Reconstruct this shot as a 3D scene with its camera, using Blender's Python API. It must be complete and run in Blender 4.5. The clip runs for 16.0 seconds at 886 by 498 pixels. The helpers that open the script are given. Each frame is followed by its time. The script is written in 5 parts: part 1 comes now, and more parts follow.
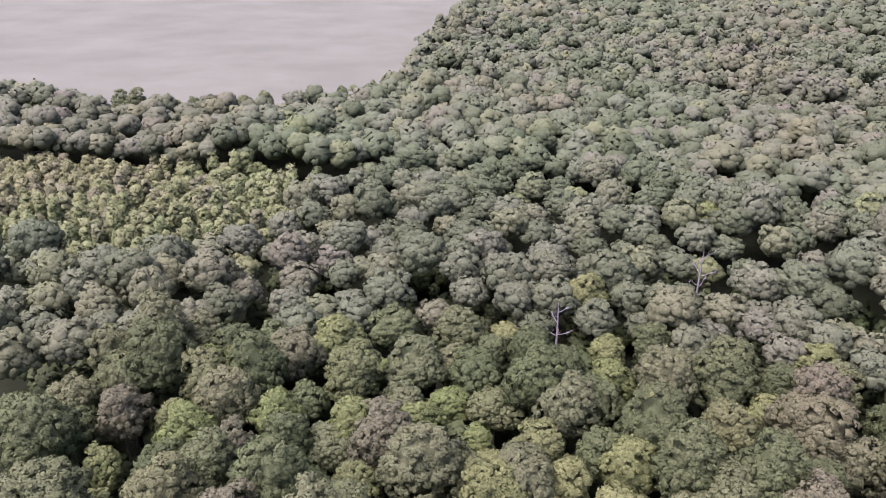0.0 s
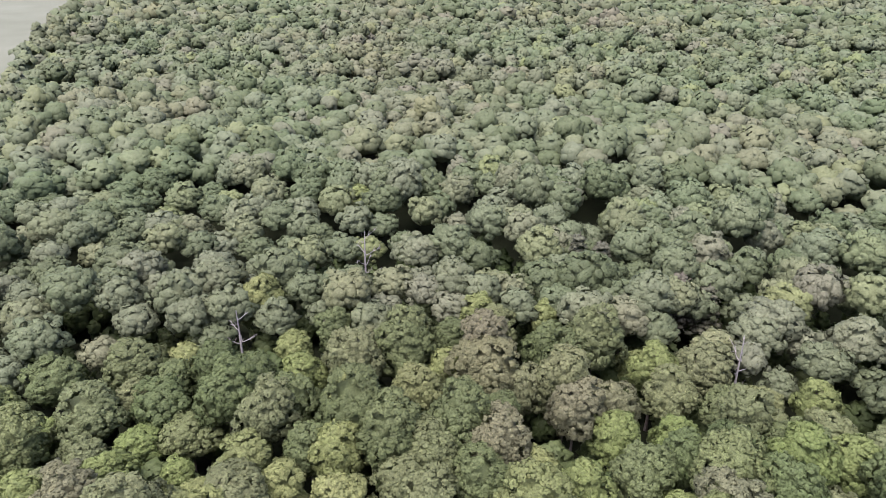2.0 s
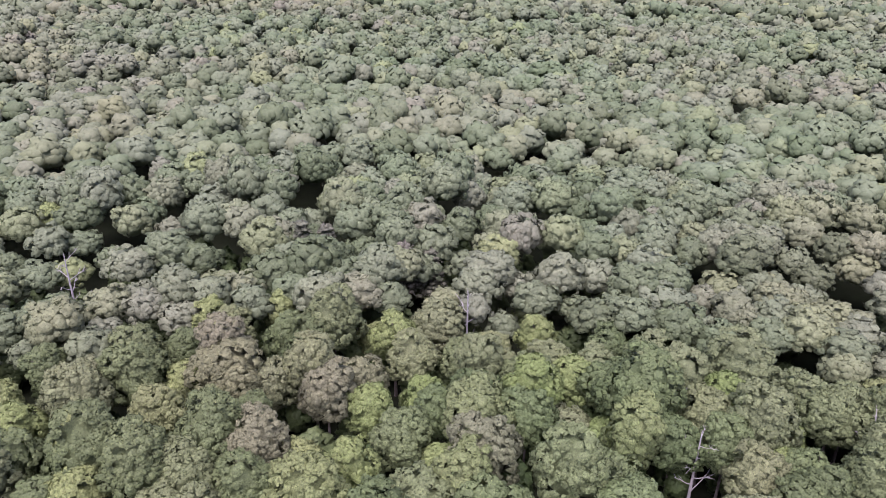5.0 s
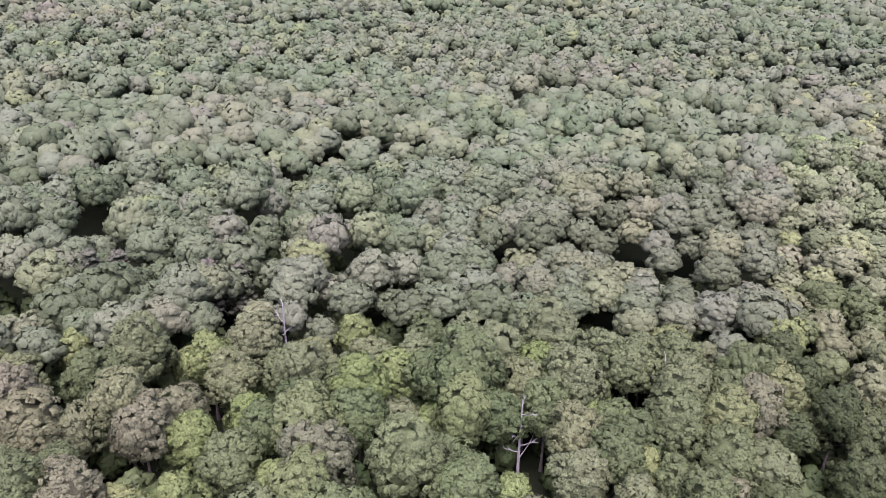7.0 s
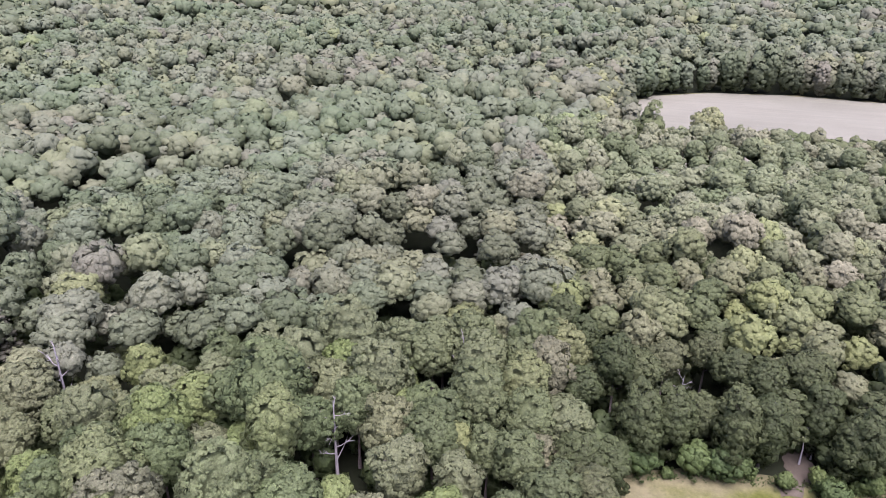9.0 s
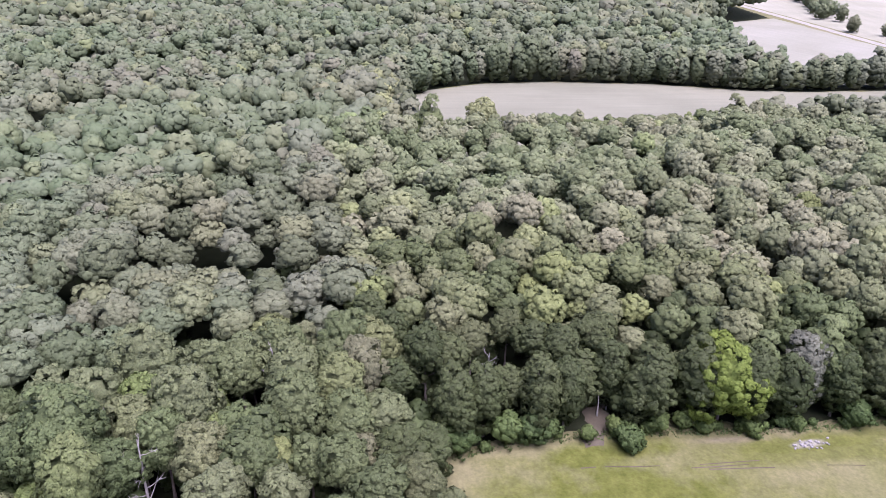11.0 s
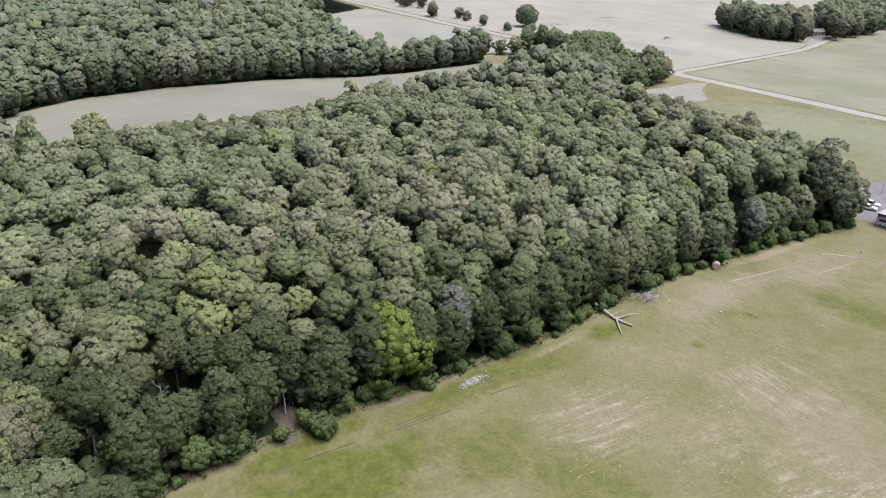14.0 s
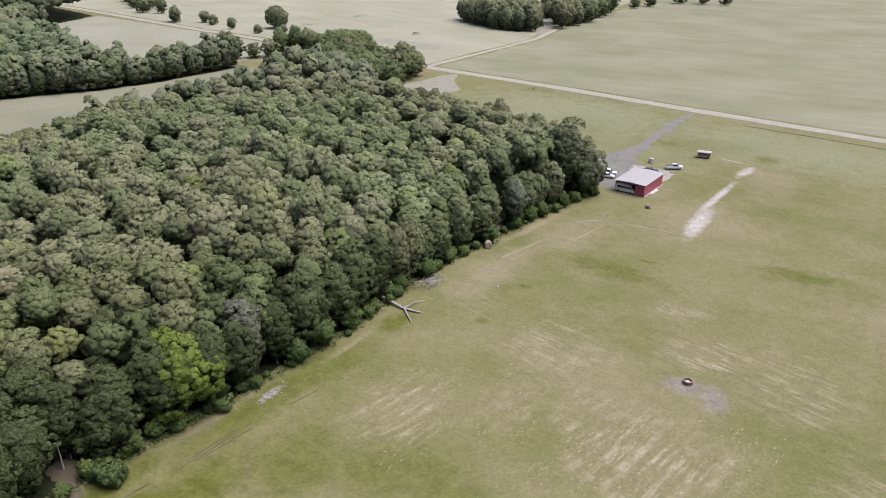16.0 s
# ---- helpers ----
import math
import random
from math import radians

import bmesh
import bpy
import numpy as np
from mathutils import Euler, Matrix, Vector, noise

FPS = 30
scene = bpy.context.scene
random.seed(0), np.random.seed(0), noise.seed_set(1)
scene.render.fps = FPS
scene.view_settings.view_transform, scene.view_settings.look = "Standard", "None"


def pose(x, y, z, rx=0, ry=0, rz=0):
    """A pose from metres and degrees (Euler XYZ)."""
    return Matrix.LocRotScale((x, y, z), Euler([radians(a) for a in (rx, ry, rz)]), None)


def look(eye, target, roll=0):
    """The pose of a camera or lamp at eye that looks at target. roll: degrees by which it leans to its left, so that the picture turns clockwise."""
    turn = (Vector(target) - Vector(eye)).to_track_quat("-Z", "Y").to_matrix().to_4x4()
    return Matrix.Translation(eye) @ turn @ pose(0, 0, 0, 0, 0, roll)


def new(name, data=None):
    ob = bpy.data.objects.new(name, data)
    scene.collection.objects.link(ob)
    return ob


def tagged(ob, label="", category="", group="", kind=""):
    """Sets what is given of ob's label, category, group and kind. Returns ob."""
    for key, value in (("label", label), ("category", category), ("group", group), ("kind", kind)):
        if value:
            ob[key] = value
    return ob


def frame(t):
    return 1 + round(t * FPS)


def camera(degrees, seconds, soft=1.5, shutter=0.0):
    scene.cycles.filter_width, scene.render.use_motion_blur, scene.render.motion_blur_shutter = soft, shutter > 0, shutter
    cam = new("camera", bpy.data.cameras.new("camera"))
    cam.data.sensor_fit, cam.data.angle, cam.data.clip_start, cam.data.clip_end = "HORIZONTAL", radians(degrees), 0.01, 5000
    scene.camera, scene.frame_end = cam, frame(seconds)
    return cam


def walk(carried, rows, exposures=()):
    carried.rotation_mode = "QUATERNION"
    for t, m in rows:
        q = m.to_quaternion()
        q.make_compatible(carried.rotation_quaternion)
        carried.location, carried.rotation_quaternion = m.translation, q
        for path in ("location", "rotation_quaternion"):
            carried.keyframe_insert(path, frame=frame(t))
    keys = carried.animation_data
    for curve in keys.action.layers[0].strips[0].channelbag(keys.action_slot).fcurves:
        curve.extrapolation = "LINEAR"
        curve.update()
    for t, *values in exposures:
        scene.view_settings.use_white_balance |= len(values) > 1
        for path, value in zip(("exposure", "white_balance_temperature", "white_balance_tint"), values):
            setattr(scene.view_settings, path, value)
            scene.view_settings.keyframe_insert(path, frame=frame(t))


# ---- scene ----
# ---- camera ----
EYE = 70.0
cam = camera(62.27, 16.0, soft=0.6)
PATH = [
    (0.0, 0.85, -24.57, -0.65),
    (0.5, -8.96, -24.42, -0.90),
    (1.0, -24.14, -24.13, -1.03),
    (1.5, -26.89, -24.08, -1.01),
    (2.0, -27.05, -24.40, -0.93),
    (2.5, -27.21, -24.98, -0.90),
    (3.0, -27.68, -25.48, -0.86),
    (3.5, -32.82, -25.41, -0.93),
    (4.0, -38.91, -25.31, -1.01),
    (4.5, -45.07, -25.21, -1.05),
    (4.7, -47.28, -25.19, -1.02),
    (6.8, -65.03, -24.95, -0.75),
    (7.0, -66.71, -24.94, -0.75),
    (7.5, -71.07, -24.91, -0.75),
    (8.0, -75.55, -24.88, -0.72),
    (8.5, -80.10, -24.85, -0.67),
    (9.0, -84.68, -24.83, -0.67),
    (9.2, -86.40, -24.82, -0.65),
    (11.3, -103.95, -24.56, -0.86),
    (11.5, -105.36, -24.56, -0.90),
    (12.0, -110.54, -24.52, -0.92),
    (12.5, -114.78, -24.47, -0.82),
    (13.0, -118.92, -24.45, -0.88),
    (13.5, -127.85, -24.36, -0.86),
    (14.0, -130.97, -24.35, -0.77),
    (14.5, -133.24, -24.32, -0.72),
    (15.0, -133.32, -24.33, -0.71),
    (15.5, -135.08, -24.32, -0.73),
    (16.0, -149.53, -24.10, -0.81),
]
EXPOSURES = [(0.0, 1.55, 5850, 50), (0.7, 1.57, 5950, 44), (1.5, 1.6, 6000, 26), (3.0, 1.7, 5780, 40), (9.0, 1.72, 5640, 44), (12.0, 1.64, 5560, 40), (13.5, 1.36, 5700, 30), (14.5, 1.12, 5800, 24), (16.0, 1.03, 6100, 22)]
walk(cam, [(t, pose(0, 0, EYE, 90 + p, r, y)) for t, y, p, r in PATH], EXPOSURES)

# ---- light: a bright overcast sky ----
SUN_UP, SUN_ROUND = 68.0, 245.0
world = bpy.data.worlds.new("sky")
scene.world = world
world.use_nodes = True
wn = world.node_tree
sky = wn.nodes.new("ShaderNodeTexSky")
sky.sky_type = "NISHITA"
sky.sun_disc = False
sky.sun_elevation = radians(SUN_UP)
sky.sun_rotation = radians(SUN_ROUND)
sky.dust_density = 4.0
sky.air_density = 1.0
wn.links.new(sky.outputs[0], wn.nodes["Background"].inputs[0])
wn.nodes["Background"].inputs[1].default_value = 0.10
sun = new("sun", bpy.data.lights.new("sun", "SUN"))
sun.data.energy = 3.7
sun.data.angle = radians(60)
sun.data.color = (1.0, 0.95, 0.88)
sun_way = Vector((math.sin(radians(SUN_ROUND)) * math.cos(radians(SUN_UP)), math.cos(radians(SUN_ROUND)) * math.cos(radians(SUN_UP)), math.sin(radians(SUN_UP))))
sun.matrix_world = look(sun_way * 300, (0, 0, 0))


# ---- materials ----
class Mat:
    """A small node-graph builder round one Principled material."""

    def __init__(self, name, rough=0.8, spec=0.3, metal=0.0):
        self.m = bpy.data.materials.new(name)
        self.m.use_nodes = True
        self.t = self.m.node_tree
        self.b = self.t.nodes["Principled BSDF"]
        self.b.inputs["Roughness"].default_value = rough
        self.b.inputs["Specular IOR Level"].default_value = spec
        self.b.inputs["Metallic"].default_value = metal
        self.coord = self.t.nodes.new("ShaderNodeNewGeometry")

    def put(self, sock, value):
        if isinstance(value, bpy.types.NodeSocket):
            self.t.links.new(value, sock)
        else:
            sock.default_value = value

    def noise(self, scale, detail=3.0, rough=0.55, stretch=None, turn=0.0, offset=0.0, object_space=False):
        if object_space:
            src = self.t.nodes.new("ShaderNodeTexCoord").outputs["Object"]
        else:
            src = self.coord.outputs["Position"]
        mp = self.t.nodes.new("ShaderNodeMapping")
        mp.vector_type = "TEXTURE"
        mp.inputs["Location"].default_value = (offset, offset * 0.7, 0)
        mp.inputs["Rotation"].default_value = (0, 0, radians(turn))
        mp.inputs["Scale"].default_value = tuple(1 / a for a in stretch) if stretch else (1, 1, 1)
        self.t.links.new(src, mp.inputs["Vector"])
        n = self.t.nodes.new("ShaderNodeTexNoise")
        n.inputs["Scale"].default_value = scale
        n.inputs["Detail"].default_value = detail
        n.inputs["Roughness"].default_value = rough
        self.t.links.new(mp.outputs[0], n.inputs["Vector"])
        return n.outputs["Fac"]

    def ramp(self, fac, stops):
        r = self.t.nodes.new("ShaderNodeValToRGB")
        while len(r.color_ramp.elements) < len(stops):
            r.color_ramp.elements.new(0.5)
        for e, (at, col) in zip(r.color_ramp.elements, stops):
            e.position = at
            e.color = (*col, 1) if isinstance(col, tuple) else (col, col, col, 1)
        self.put(r.inputs["Fac"], fac)
        return r.outputs["Color"]

    def mix(self, fac, a, b, how="MIX"):
        n = self.t.nodes.new("ShaderNodeMix")
        n.data_type = "RGBA"
        n.blend_type = how
        for i, v in ((0, fac), (6, a), (7, b)):
            self.put(n.inputs[i], (*v, 1) if isinstance(v, tuple) and len(v) == 3 else v)
        return n.outputs[2]

    def math(self, how, a, b=0.0):
        n = self.t.nodes.new("ShaderNodeMath")
        n.operation = how
        self.put(n.inputs[0], a)
        self.put(n.inputs[1], b)
        return n.outputs[0]

    def bump(self, height, strength=0.4, distance=0.05):
        n = self.t.nodes.new("ShaderNodeBump")
        n.inputs["Strength"].default_value = strength
        n.inputs["Distance"].default_value = distance
        self.t.links.new(height, n.inputs["Height"])
        self.t.links.new(n.outputs[0], self.b.inputs["Normal"])

    def colour(self, c):
        self.put(self.b.inputs["Base Color"], (*c, 1) if isinstance(c, tuple) else c)
        return self.m


# leaves of the farther woods; a little haze is painted in as grey-blue
HAZED_LEAF = [(0.0, (0.066, 0.080, 0.037)), (0.2, (0.079, 0.097, 0.047)), (0.45, (0.094, 0.110, 0.058)),
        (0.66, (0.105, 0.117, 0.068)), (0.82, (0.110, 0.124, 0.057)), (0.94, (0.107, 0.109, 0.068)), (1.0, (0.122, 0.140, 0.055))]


SOLID = {}


def leaf_material(name, source, stops=HAZED_LEAF, fleck=0.36, holes=0.0, open_share=0.44):
    """Leafy tufts. With holes, the outer sprays are cut into small leaves; the foliage inside has its own uncut material."""
    if holes:
        SOLID[name] = leaf_material(name + "_inner", source, stops, fleck)
    k = Mat(name, rough=0.68, spec=0.18)
    if source == "object":
        fac = k.t.nodes.new("ShaderNodeObjectInfo").outputs["Random"]
    else:
        a = k.t.nodes.new("ShaderNodeAttribute")
        a.attribute_name = "tint"
        fac = a.outputs["Fac"]
    base = k.ramp(fac, stops)
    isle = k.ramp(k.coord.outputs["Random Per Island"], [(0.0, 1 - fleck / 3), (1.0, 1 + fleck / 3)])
    patch = k.ramp(k.noise(0.012, 2.0), [(0.35, (0.9, 1.02, 0.94)), (0.65, (1.03, 1.0, 1.03))])
    c = k.mix(1.0, base, isle, "MULTIPLY")
    c = k.mix(1.0, c, patch, "MULTIPLY")
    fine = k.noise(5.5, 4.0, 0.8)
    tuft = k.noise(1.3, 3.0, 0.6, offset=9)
    # mottling: random leaf tone, plus the shade of gaps between leaves as colour
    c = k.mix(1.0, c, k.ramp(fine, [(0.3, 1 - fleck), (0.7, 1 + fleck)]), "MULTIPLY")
    c = k.mix(1.0, c, k.ramp(tuft, [(0.35, 0.92), (0.65, 1.08)]), "MULTIPLY")
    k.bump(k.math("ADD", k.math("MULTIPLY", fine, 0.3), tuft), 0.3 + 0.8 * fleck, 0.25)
    through_leaf = k.t.nodes.new("ShaderNodeBsdfTranslucent")
    k.t.links.new(c, through_leaf.inputs["Color"])
    both = k.t.nodes.new("ShaderNodeMixShader")
    both.inputs[0].default_value = 0.24
    k.t.links.new(k.b.outputs[0], both.inputs[1])
    k.t.links.new(through_leaf.outputs[0], both.inputs[2])
    last = both
    if holes:
        gaps = k.ramp(k.noise(holes, 3.0, 0.6, offset=3), [(open_share, 0.0), (open_share + 0.02, 1.0)])
        clear = k.t.nodes.new("ShaderNodeBsdfTransparent")
        last = k.t.nodes.new("ShaderNodeMixShader")
        k.t.links.new(gaps, last.inputs[0])
        k.t.links.new(clear.outputs[0], last.inputs[1])
        k.t.links.new(both.outputs[0], last.inputs[2])
    k.t.links.new(last.outputs[0], k.t.nodes["Material Output"].inputs["Surface"])
    return k.colour(c)


def bark_material(name, dark, light):
    k = Mat(name, rough=0.9, spec=0.15)
    n = k.noise(2.5, 5.0, 0.6, stretch=(4, 4, 0.7), object_space=True)
    k.bump(n, 0.6, 0.03)
    return k.colour(k.ramp(n, [(0.3, dark), (0.7, light)]))


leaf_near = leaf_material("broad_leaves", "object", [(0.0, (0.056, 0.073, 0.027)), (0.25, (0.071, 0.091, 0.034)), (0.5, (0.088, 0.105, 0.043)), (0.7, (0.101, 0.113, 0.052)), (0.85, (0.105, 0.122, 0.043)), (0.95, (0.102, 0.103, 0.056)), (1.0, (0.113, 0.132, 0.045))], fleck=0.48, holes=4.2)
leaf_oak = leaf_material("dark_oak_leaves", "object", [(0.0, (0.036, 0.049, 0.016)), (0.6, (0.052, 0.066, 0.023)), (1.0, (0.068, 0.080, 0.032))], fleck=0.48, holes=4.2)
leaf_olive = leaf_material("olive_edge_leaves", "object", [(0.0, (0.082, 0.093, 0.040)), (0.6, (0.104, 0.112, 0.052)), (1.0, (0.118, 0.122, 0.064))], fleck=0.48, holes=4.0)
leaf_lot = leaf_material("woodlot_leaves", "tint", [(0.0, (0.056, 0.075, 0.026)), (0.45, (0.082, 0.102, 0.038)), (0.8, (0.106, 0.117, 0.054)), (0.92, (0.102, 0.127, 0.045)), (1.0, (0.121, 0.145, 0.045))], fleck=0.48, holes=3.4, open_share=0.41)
leaf_middle = leaf_material("hazed_leaves_middle", "tint", holes=3.4, open_share=0.41)
# the low fleck here also stands for contrast lost to haze
leaf_far = leaf_material("hazed_leaves_distant", "tint", fleck=0.14, holes=1.7, open_share=0.33)
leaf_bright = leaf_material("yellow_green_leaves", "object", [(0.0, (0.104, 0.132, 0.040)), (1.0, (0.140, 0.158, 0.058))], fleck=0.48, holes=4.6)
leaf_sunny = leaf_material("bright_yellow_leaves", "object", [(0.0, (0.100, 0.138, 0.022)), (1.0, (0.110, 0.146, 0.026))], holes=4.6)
leaf_young = leaf_material("young_leaves", "tint", stops=[(0.0, (0.125, 0.145, 0.056)), (0.6, (0.160, 0.172, 0.072)), (1.0, (0.138, 0.136, 0.074))], holes=2.2, open_share=0.42)
leaf_pine = leaf_material("pine_needles", "object", [(0.0, (0.075, 0.078, 0.048)), (1.0, (0.095, 0.090, 0.062))])
leaf_shrub = leaf_material("shrub_leaves", "object", [(0.0, (0.048, 0.075, 0.022)), (1.0, (0.085, 0.115, 0.030))], holes=5.0)
bark = bark_material("bark", (0.05, 0.042, 0.035), (0.15, 0.13, 0.11))
dead_bark = bark_material("weathered_dead_wood", (0.13, 0.125, 0.115), (0.27, 0.26, 0.24))


# soft-edged patches of the meadow: x, y, half widths, turn, strength
STRAW_ALONG = [(53, -79, 9, 14, 0, 0.8), (17, -88, 17, 13, -12, 1.0), (38, -88, 6, 10, 0, 0.4)]
STRAW_ACROSS = [(16, -120, 9, 9, 0, 1.0), (24, -135, 8, 5, 20, 0.7), (40, -108, 10, 12, 0, 0.7), (0, -117, 11, 13, 0, 0.7), (60, -118, 6, 10, 0, 0.3), (-14, -95, 10, 12, 0, 0.5)]
GREEN = [(67, -40, 12, 26, -8, 1.0), (52, -36, 16, 10, -35, 0.9), (76.5, -40, 4, 18, 0, 1.0), (73, -70, 3.0, 22, -4, 0.9), (60, -60, 9, 11, 0, 0.75), (70.5, -72, 3.6, 34, -7, 0.75), (68.5, -101, 3.4, 6, 0, 1.0), (42, -146, 16, 6, -10, 0.7), (5, -164, 13, 5, 12, 0.8), (54, -128, 2.0, 1.3, 0, 0.8), (55.2, -110.3, 1.7, 1.2, 0, 0.8),
         (36, -154, 2.8, 1.2, 0, 0.9), (40, -262, 14, 12, 0, 0.3), (95, -262, 22, 22, 0, 0.2), (44, -66, 16, 9, 0, 0.6), (-6, -76, 14, 12, 0, 0.6), (25, -254, 5, 6, 0, 0.7)]
HAY = [(105, -278, 62, 44, -10, 0.9), (20, -270, 66, 30, -10, 0.8), (-70, -262, 60, 26, 8, 0.7), (60, -240, 30, 20, 0, 0.4)]
TAN = [(63, -132, 6, 22, -5, 0.7), (56, -160, 9, 20, -12, 0.6), (30, -188, 18, 15, 0, 0.55), (30, -104, 20, 12, 0, 0.4), (75.6, -62, 1.0, 12, -9, 0.7), (71.3, -88, 0.9, 8, -4, 0.7), (66, -160, 1.8, 18, -10, 0.8),
       (48, -203, 8, 9, 0, 0.4), (-20, -150, 24, 18, 0, 0.5), (20, -232, 12, 20, 0, 0.45)]
PALE = [(31.3, -185, 2.9, 15, -1, 1.0), (31.3, -207, 1.6, 20, -6, 0.9), (28.6, -236, 2.2, 9, -10, 0.8), (73, -71, 1.0, 3.2, 0, 0.6), (34, -246, 0.8, 7, 78, 0.5)]
BARE = [(16.2, -109, 4.6, 3.2, 0, 1.0), (11.2, -107.5, 2.8, 5.0, 20, 0.9)]


def meadow_material():
    k = Mat("meadow_grass", rough=0.95, spec=0.1)
    big = k.noise(0.012, 4.0, 0.55)
    mid = k.noise(0.07, 4.0, 0.6, offset=31)
    fine = k.noise(1.6, 5.0, 0.7)
    tuft = k.noise(0.45, 4.0, 0.65, offset=5)
    shake = k.math("MULTIPLY", k.math("SUBTRACT", k.noise(0.16, 5.0, 0.65, offset=77), 0.5), 1.7)

    def spot(x, y, a, b, turn, strength, wild):
        sub = k.t.nodes.new("ShaderNodeVectorMath")
        sub.operation = "SUBTRACT"
        k.t.links.new(k.coord.outputs["Position"], sub.inputs[0])
        sub.inputs[1].default_value = (x, y, 0)
        mp = k.t.nodes.new("ShaderNodeMapping")
        mp.inputs["Rotation"].default_value = (0, 0, radians(turn))
        mp.vector_type = "TEXTURE"
        mp.inputs["Scale"].default_value = (a, b, 1)
        k.t.links.new(sub.outputs[0], mp.inputs["Vector"])
        size = k.t.nodes.new("ShaderNodeVectorMath")
        size.operation = "LENGTH"
        k.t.links.new(mp.outputs[0], size.inputs[0])
        return k.ramp(k.math("ADD", size.outputs["Value"], k.math("MULTIPLY", shake, wild)), [(0.35, strength), (1.0, 0.0)])

    def spots(rows, wild=1.0):
        total = None
        for row in rows:
            m = spot(*row, wild)
            total = m if total is None else k.math("MAXIMUM", total, m)
        return total

    c = k.ramp(big, [(0.32, (0.072, 0.080, 0.025)), (0.48, (0.092, 0.094, 0.036)), (0.60, (0.108, 0.104, 0.048)), (0.75, (0.086, 0.090, 0.032))])
    c = k.mix(k.ramp(mid, [(0.40, 0.0), (0.72, 0.8)]), c, (0.128, 0.118, 0.064))
    c = k.mix(spots(HAY), c, (0.124, 0.132, 0.076))
    c = k.mix(spots(TAN), c, (0.148, 0.130, 0.082))
    c = k.mix(spots(GREEN), c, k.ramp(tuft, [(0.3, (0.050, 0.060, 0.010)), (0.7, (0.074, 0.080, 0.018))]))
    for rows, turn in ((STRAW_ALONG, 77), (STRAW_ACROSS, 165)):
        lines = k.noise(1.0, 4.0, 0.65, stretch=(0.10, 0.75, 1), turn=turn, offset=7)
        break_up = k.ramp(k.noise(0.28, 3.0, 0.6, offset=50), [(0.38, 0.15), (0.62, 1.0)])
        zone = spots(rows)
        c = k.mix(k.math("MULTIPLY", zone, 0.45), c, (0.125, 0.112, 0.064))
        c = k.mix(k.math("MULTIPLY", k.math("MULTIPLY", k.ramp(lines, [(0.46, 0.0), (0.60, 0.9)]), zone), break_up), c, (0.215, 0.195, 0.135))
    c = k.mix(spots(PALE, 0.35), c, k.ramp(tuft, [(0.3, (0.20, 0.19, 0.165)), (0.7, (0.27, 0.26, 0.24))]))
    c = k.mix(spots(BARE, 0.5), c, k.ramp(tuft, [(0.3, (0.115, 0.103, 0.085)), (0.7, (0.150, 0.138, 0.118))]))
    c = k.mix(1.0, c, k.ramp(fine, [(0.3, 0.80), (0.7, 1.20)]), "MULTIPLY")
    c = k.mix(1.0, c, k.ramp(tuft, [(0.3, 0.90), (0.7, 1.10)]), "MULTIPLY")
    c = k.mix(1.0, c, (0.93, 0.93, 0.93), "MULTIPLY")
    k.bump(fine, 0.5, 0.12)
    return k.colour(c)


def field_material(name, a, b, turn, scale=0.5, ridge=0.07):
    k = Mat(name, rough=0.95, spec=0.1)
    rows = k.noise(scale, 3.0, 0.55, stretch=(0.06, 1, 1), turn=turn)
    big = k.noise(0.02, 4.0, 0.6, offset=12)
    fine = k.noise(2.0, 4.0, 0.7)
    c = k.ramp(big, [(0.35, a), (0.68, b)])
    c = k.mix(1.0, c, k.ramp(rows, [(0.3, 1 - ridge), (0.7, 1 + ridge)]), "MULTIPLY")
    c = k.mix(1.0, c, k.ramp(fine, [(0.3, 0.88), (0.7, 1.12)]), "MULTIPLY")
    k.bump(fine, 0.4, 0.08)
    return k.colour(c)


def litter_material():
    k = Mat("shaded_leaf_litter", rough=1.0, spec=0.05)
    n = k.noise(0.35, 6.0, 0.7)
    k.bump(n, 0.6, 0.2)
    # near-black greens: the deep shade below the crowns is put into the litter's colour
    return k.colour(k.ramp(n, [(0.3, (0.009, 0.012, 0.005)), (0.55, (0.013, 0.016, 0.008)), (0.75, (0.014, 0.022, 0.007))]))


def gravel_material(name, a, b):
    k = Mat(name, rough=0.95, spec=0.15)
    n = k.noise(0.25, 5.0, 0.65)
    f = k.noise(5.0, 4.0, 0.7)
    k.bump(f, 0.4, 0.03)
    c = k.ramp(n, [(0.3, a), (0.7, b)])
    return k.colour(k.mix(1.0, c, k.ramp(f, [(0.3, 0.85), (0.7, 1.15)]), "MULTIPLY"))


meadow = meadow_material()
litter = litter_material()
# far field: distance haze is put into the base colour as paleness
pale_field = field_material("pale_hazed_field", (0.138, 0.140, 0.100), (0.162, 0.164, 0.124), 10)
north_grass = field_material("pale_meadow", (0.092, 0.101, 0.070), (0.114, 0.123, 0.088), 10, ridge=0.02)
strip_soil = field_material("dry_stubble", (0.106, 0.109, 0.074), (0.130, 0.132, 0.091), 80)
gravel = gravel_material("pale_gravel", (0.150, 0.148, 0.118), (0.198, 0.195, 0.160))
asphalt = gravel_material("worn_grey_gravel", (0.086, 0.087, 0.074), (0.116, 0.116, 0.099))
lot_gravel = gravel_material("grassy_gravel", (0.118, 0.120, 0.088), (0.160, 0.158, 0.124))
sand = gravel_material("bare_sandy_soil", (0.150, 0.140, 0.112), (0.205, 0.194, 0.164))


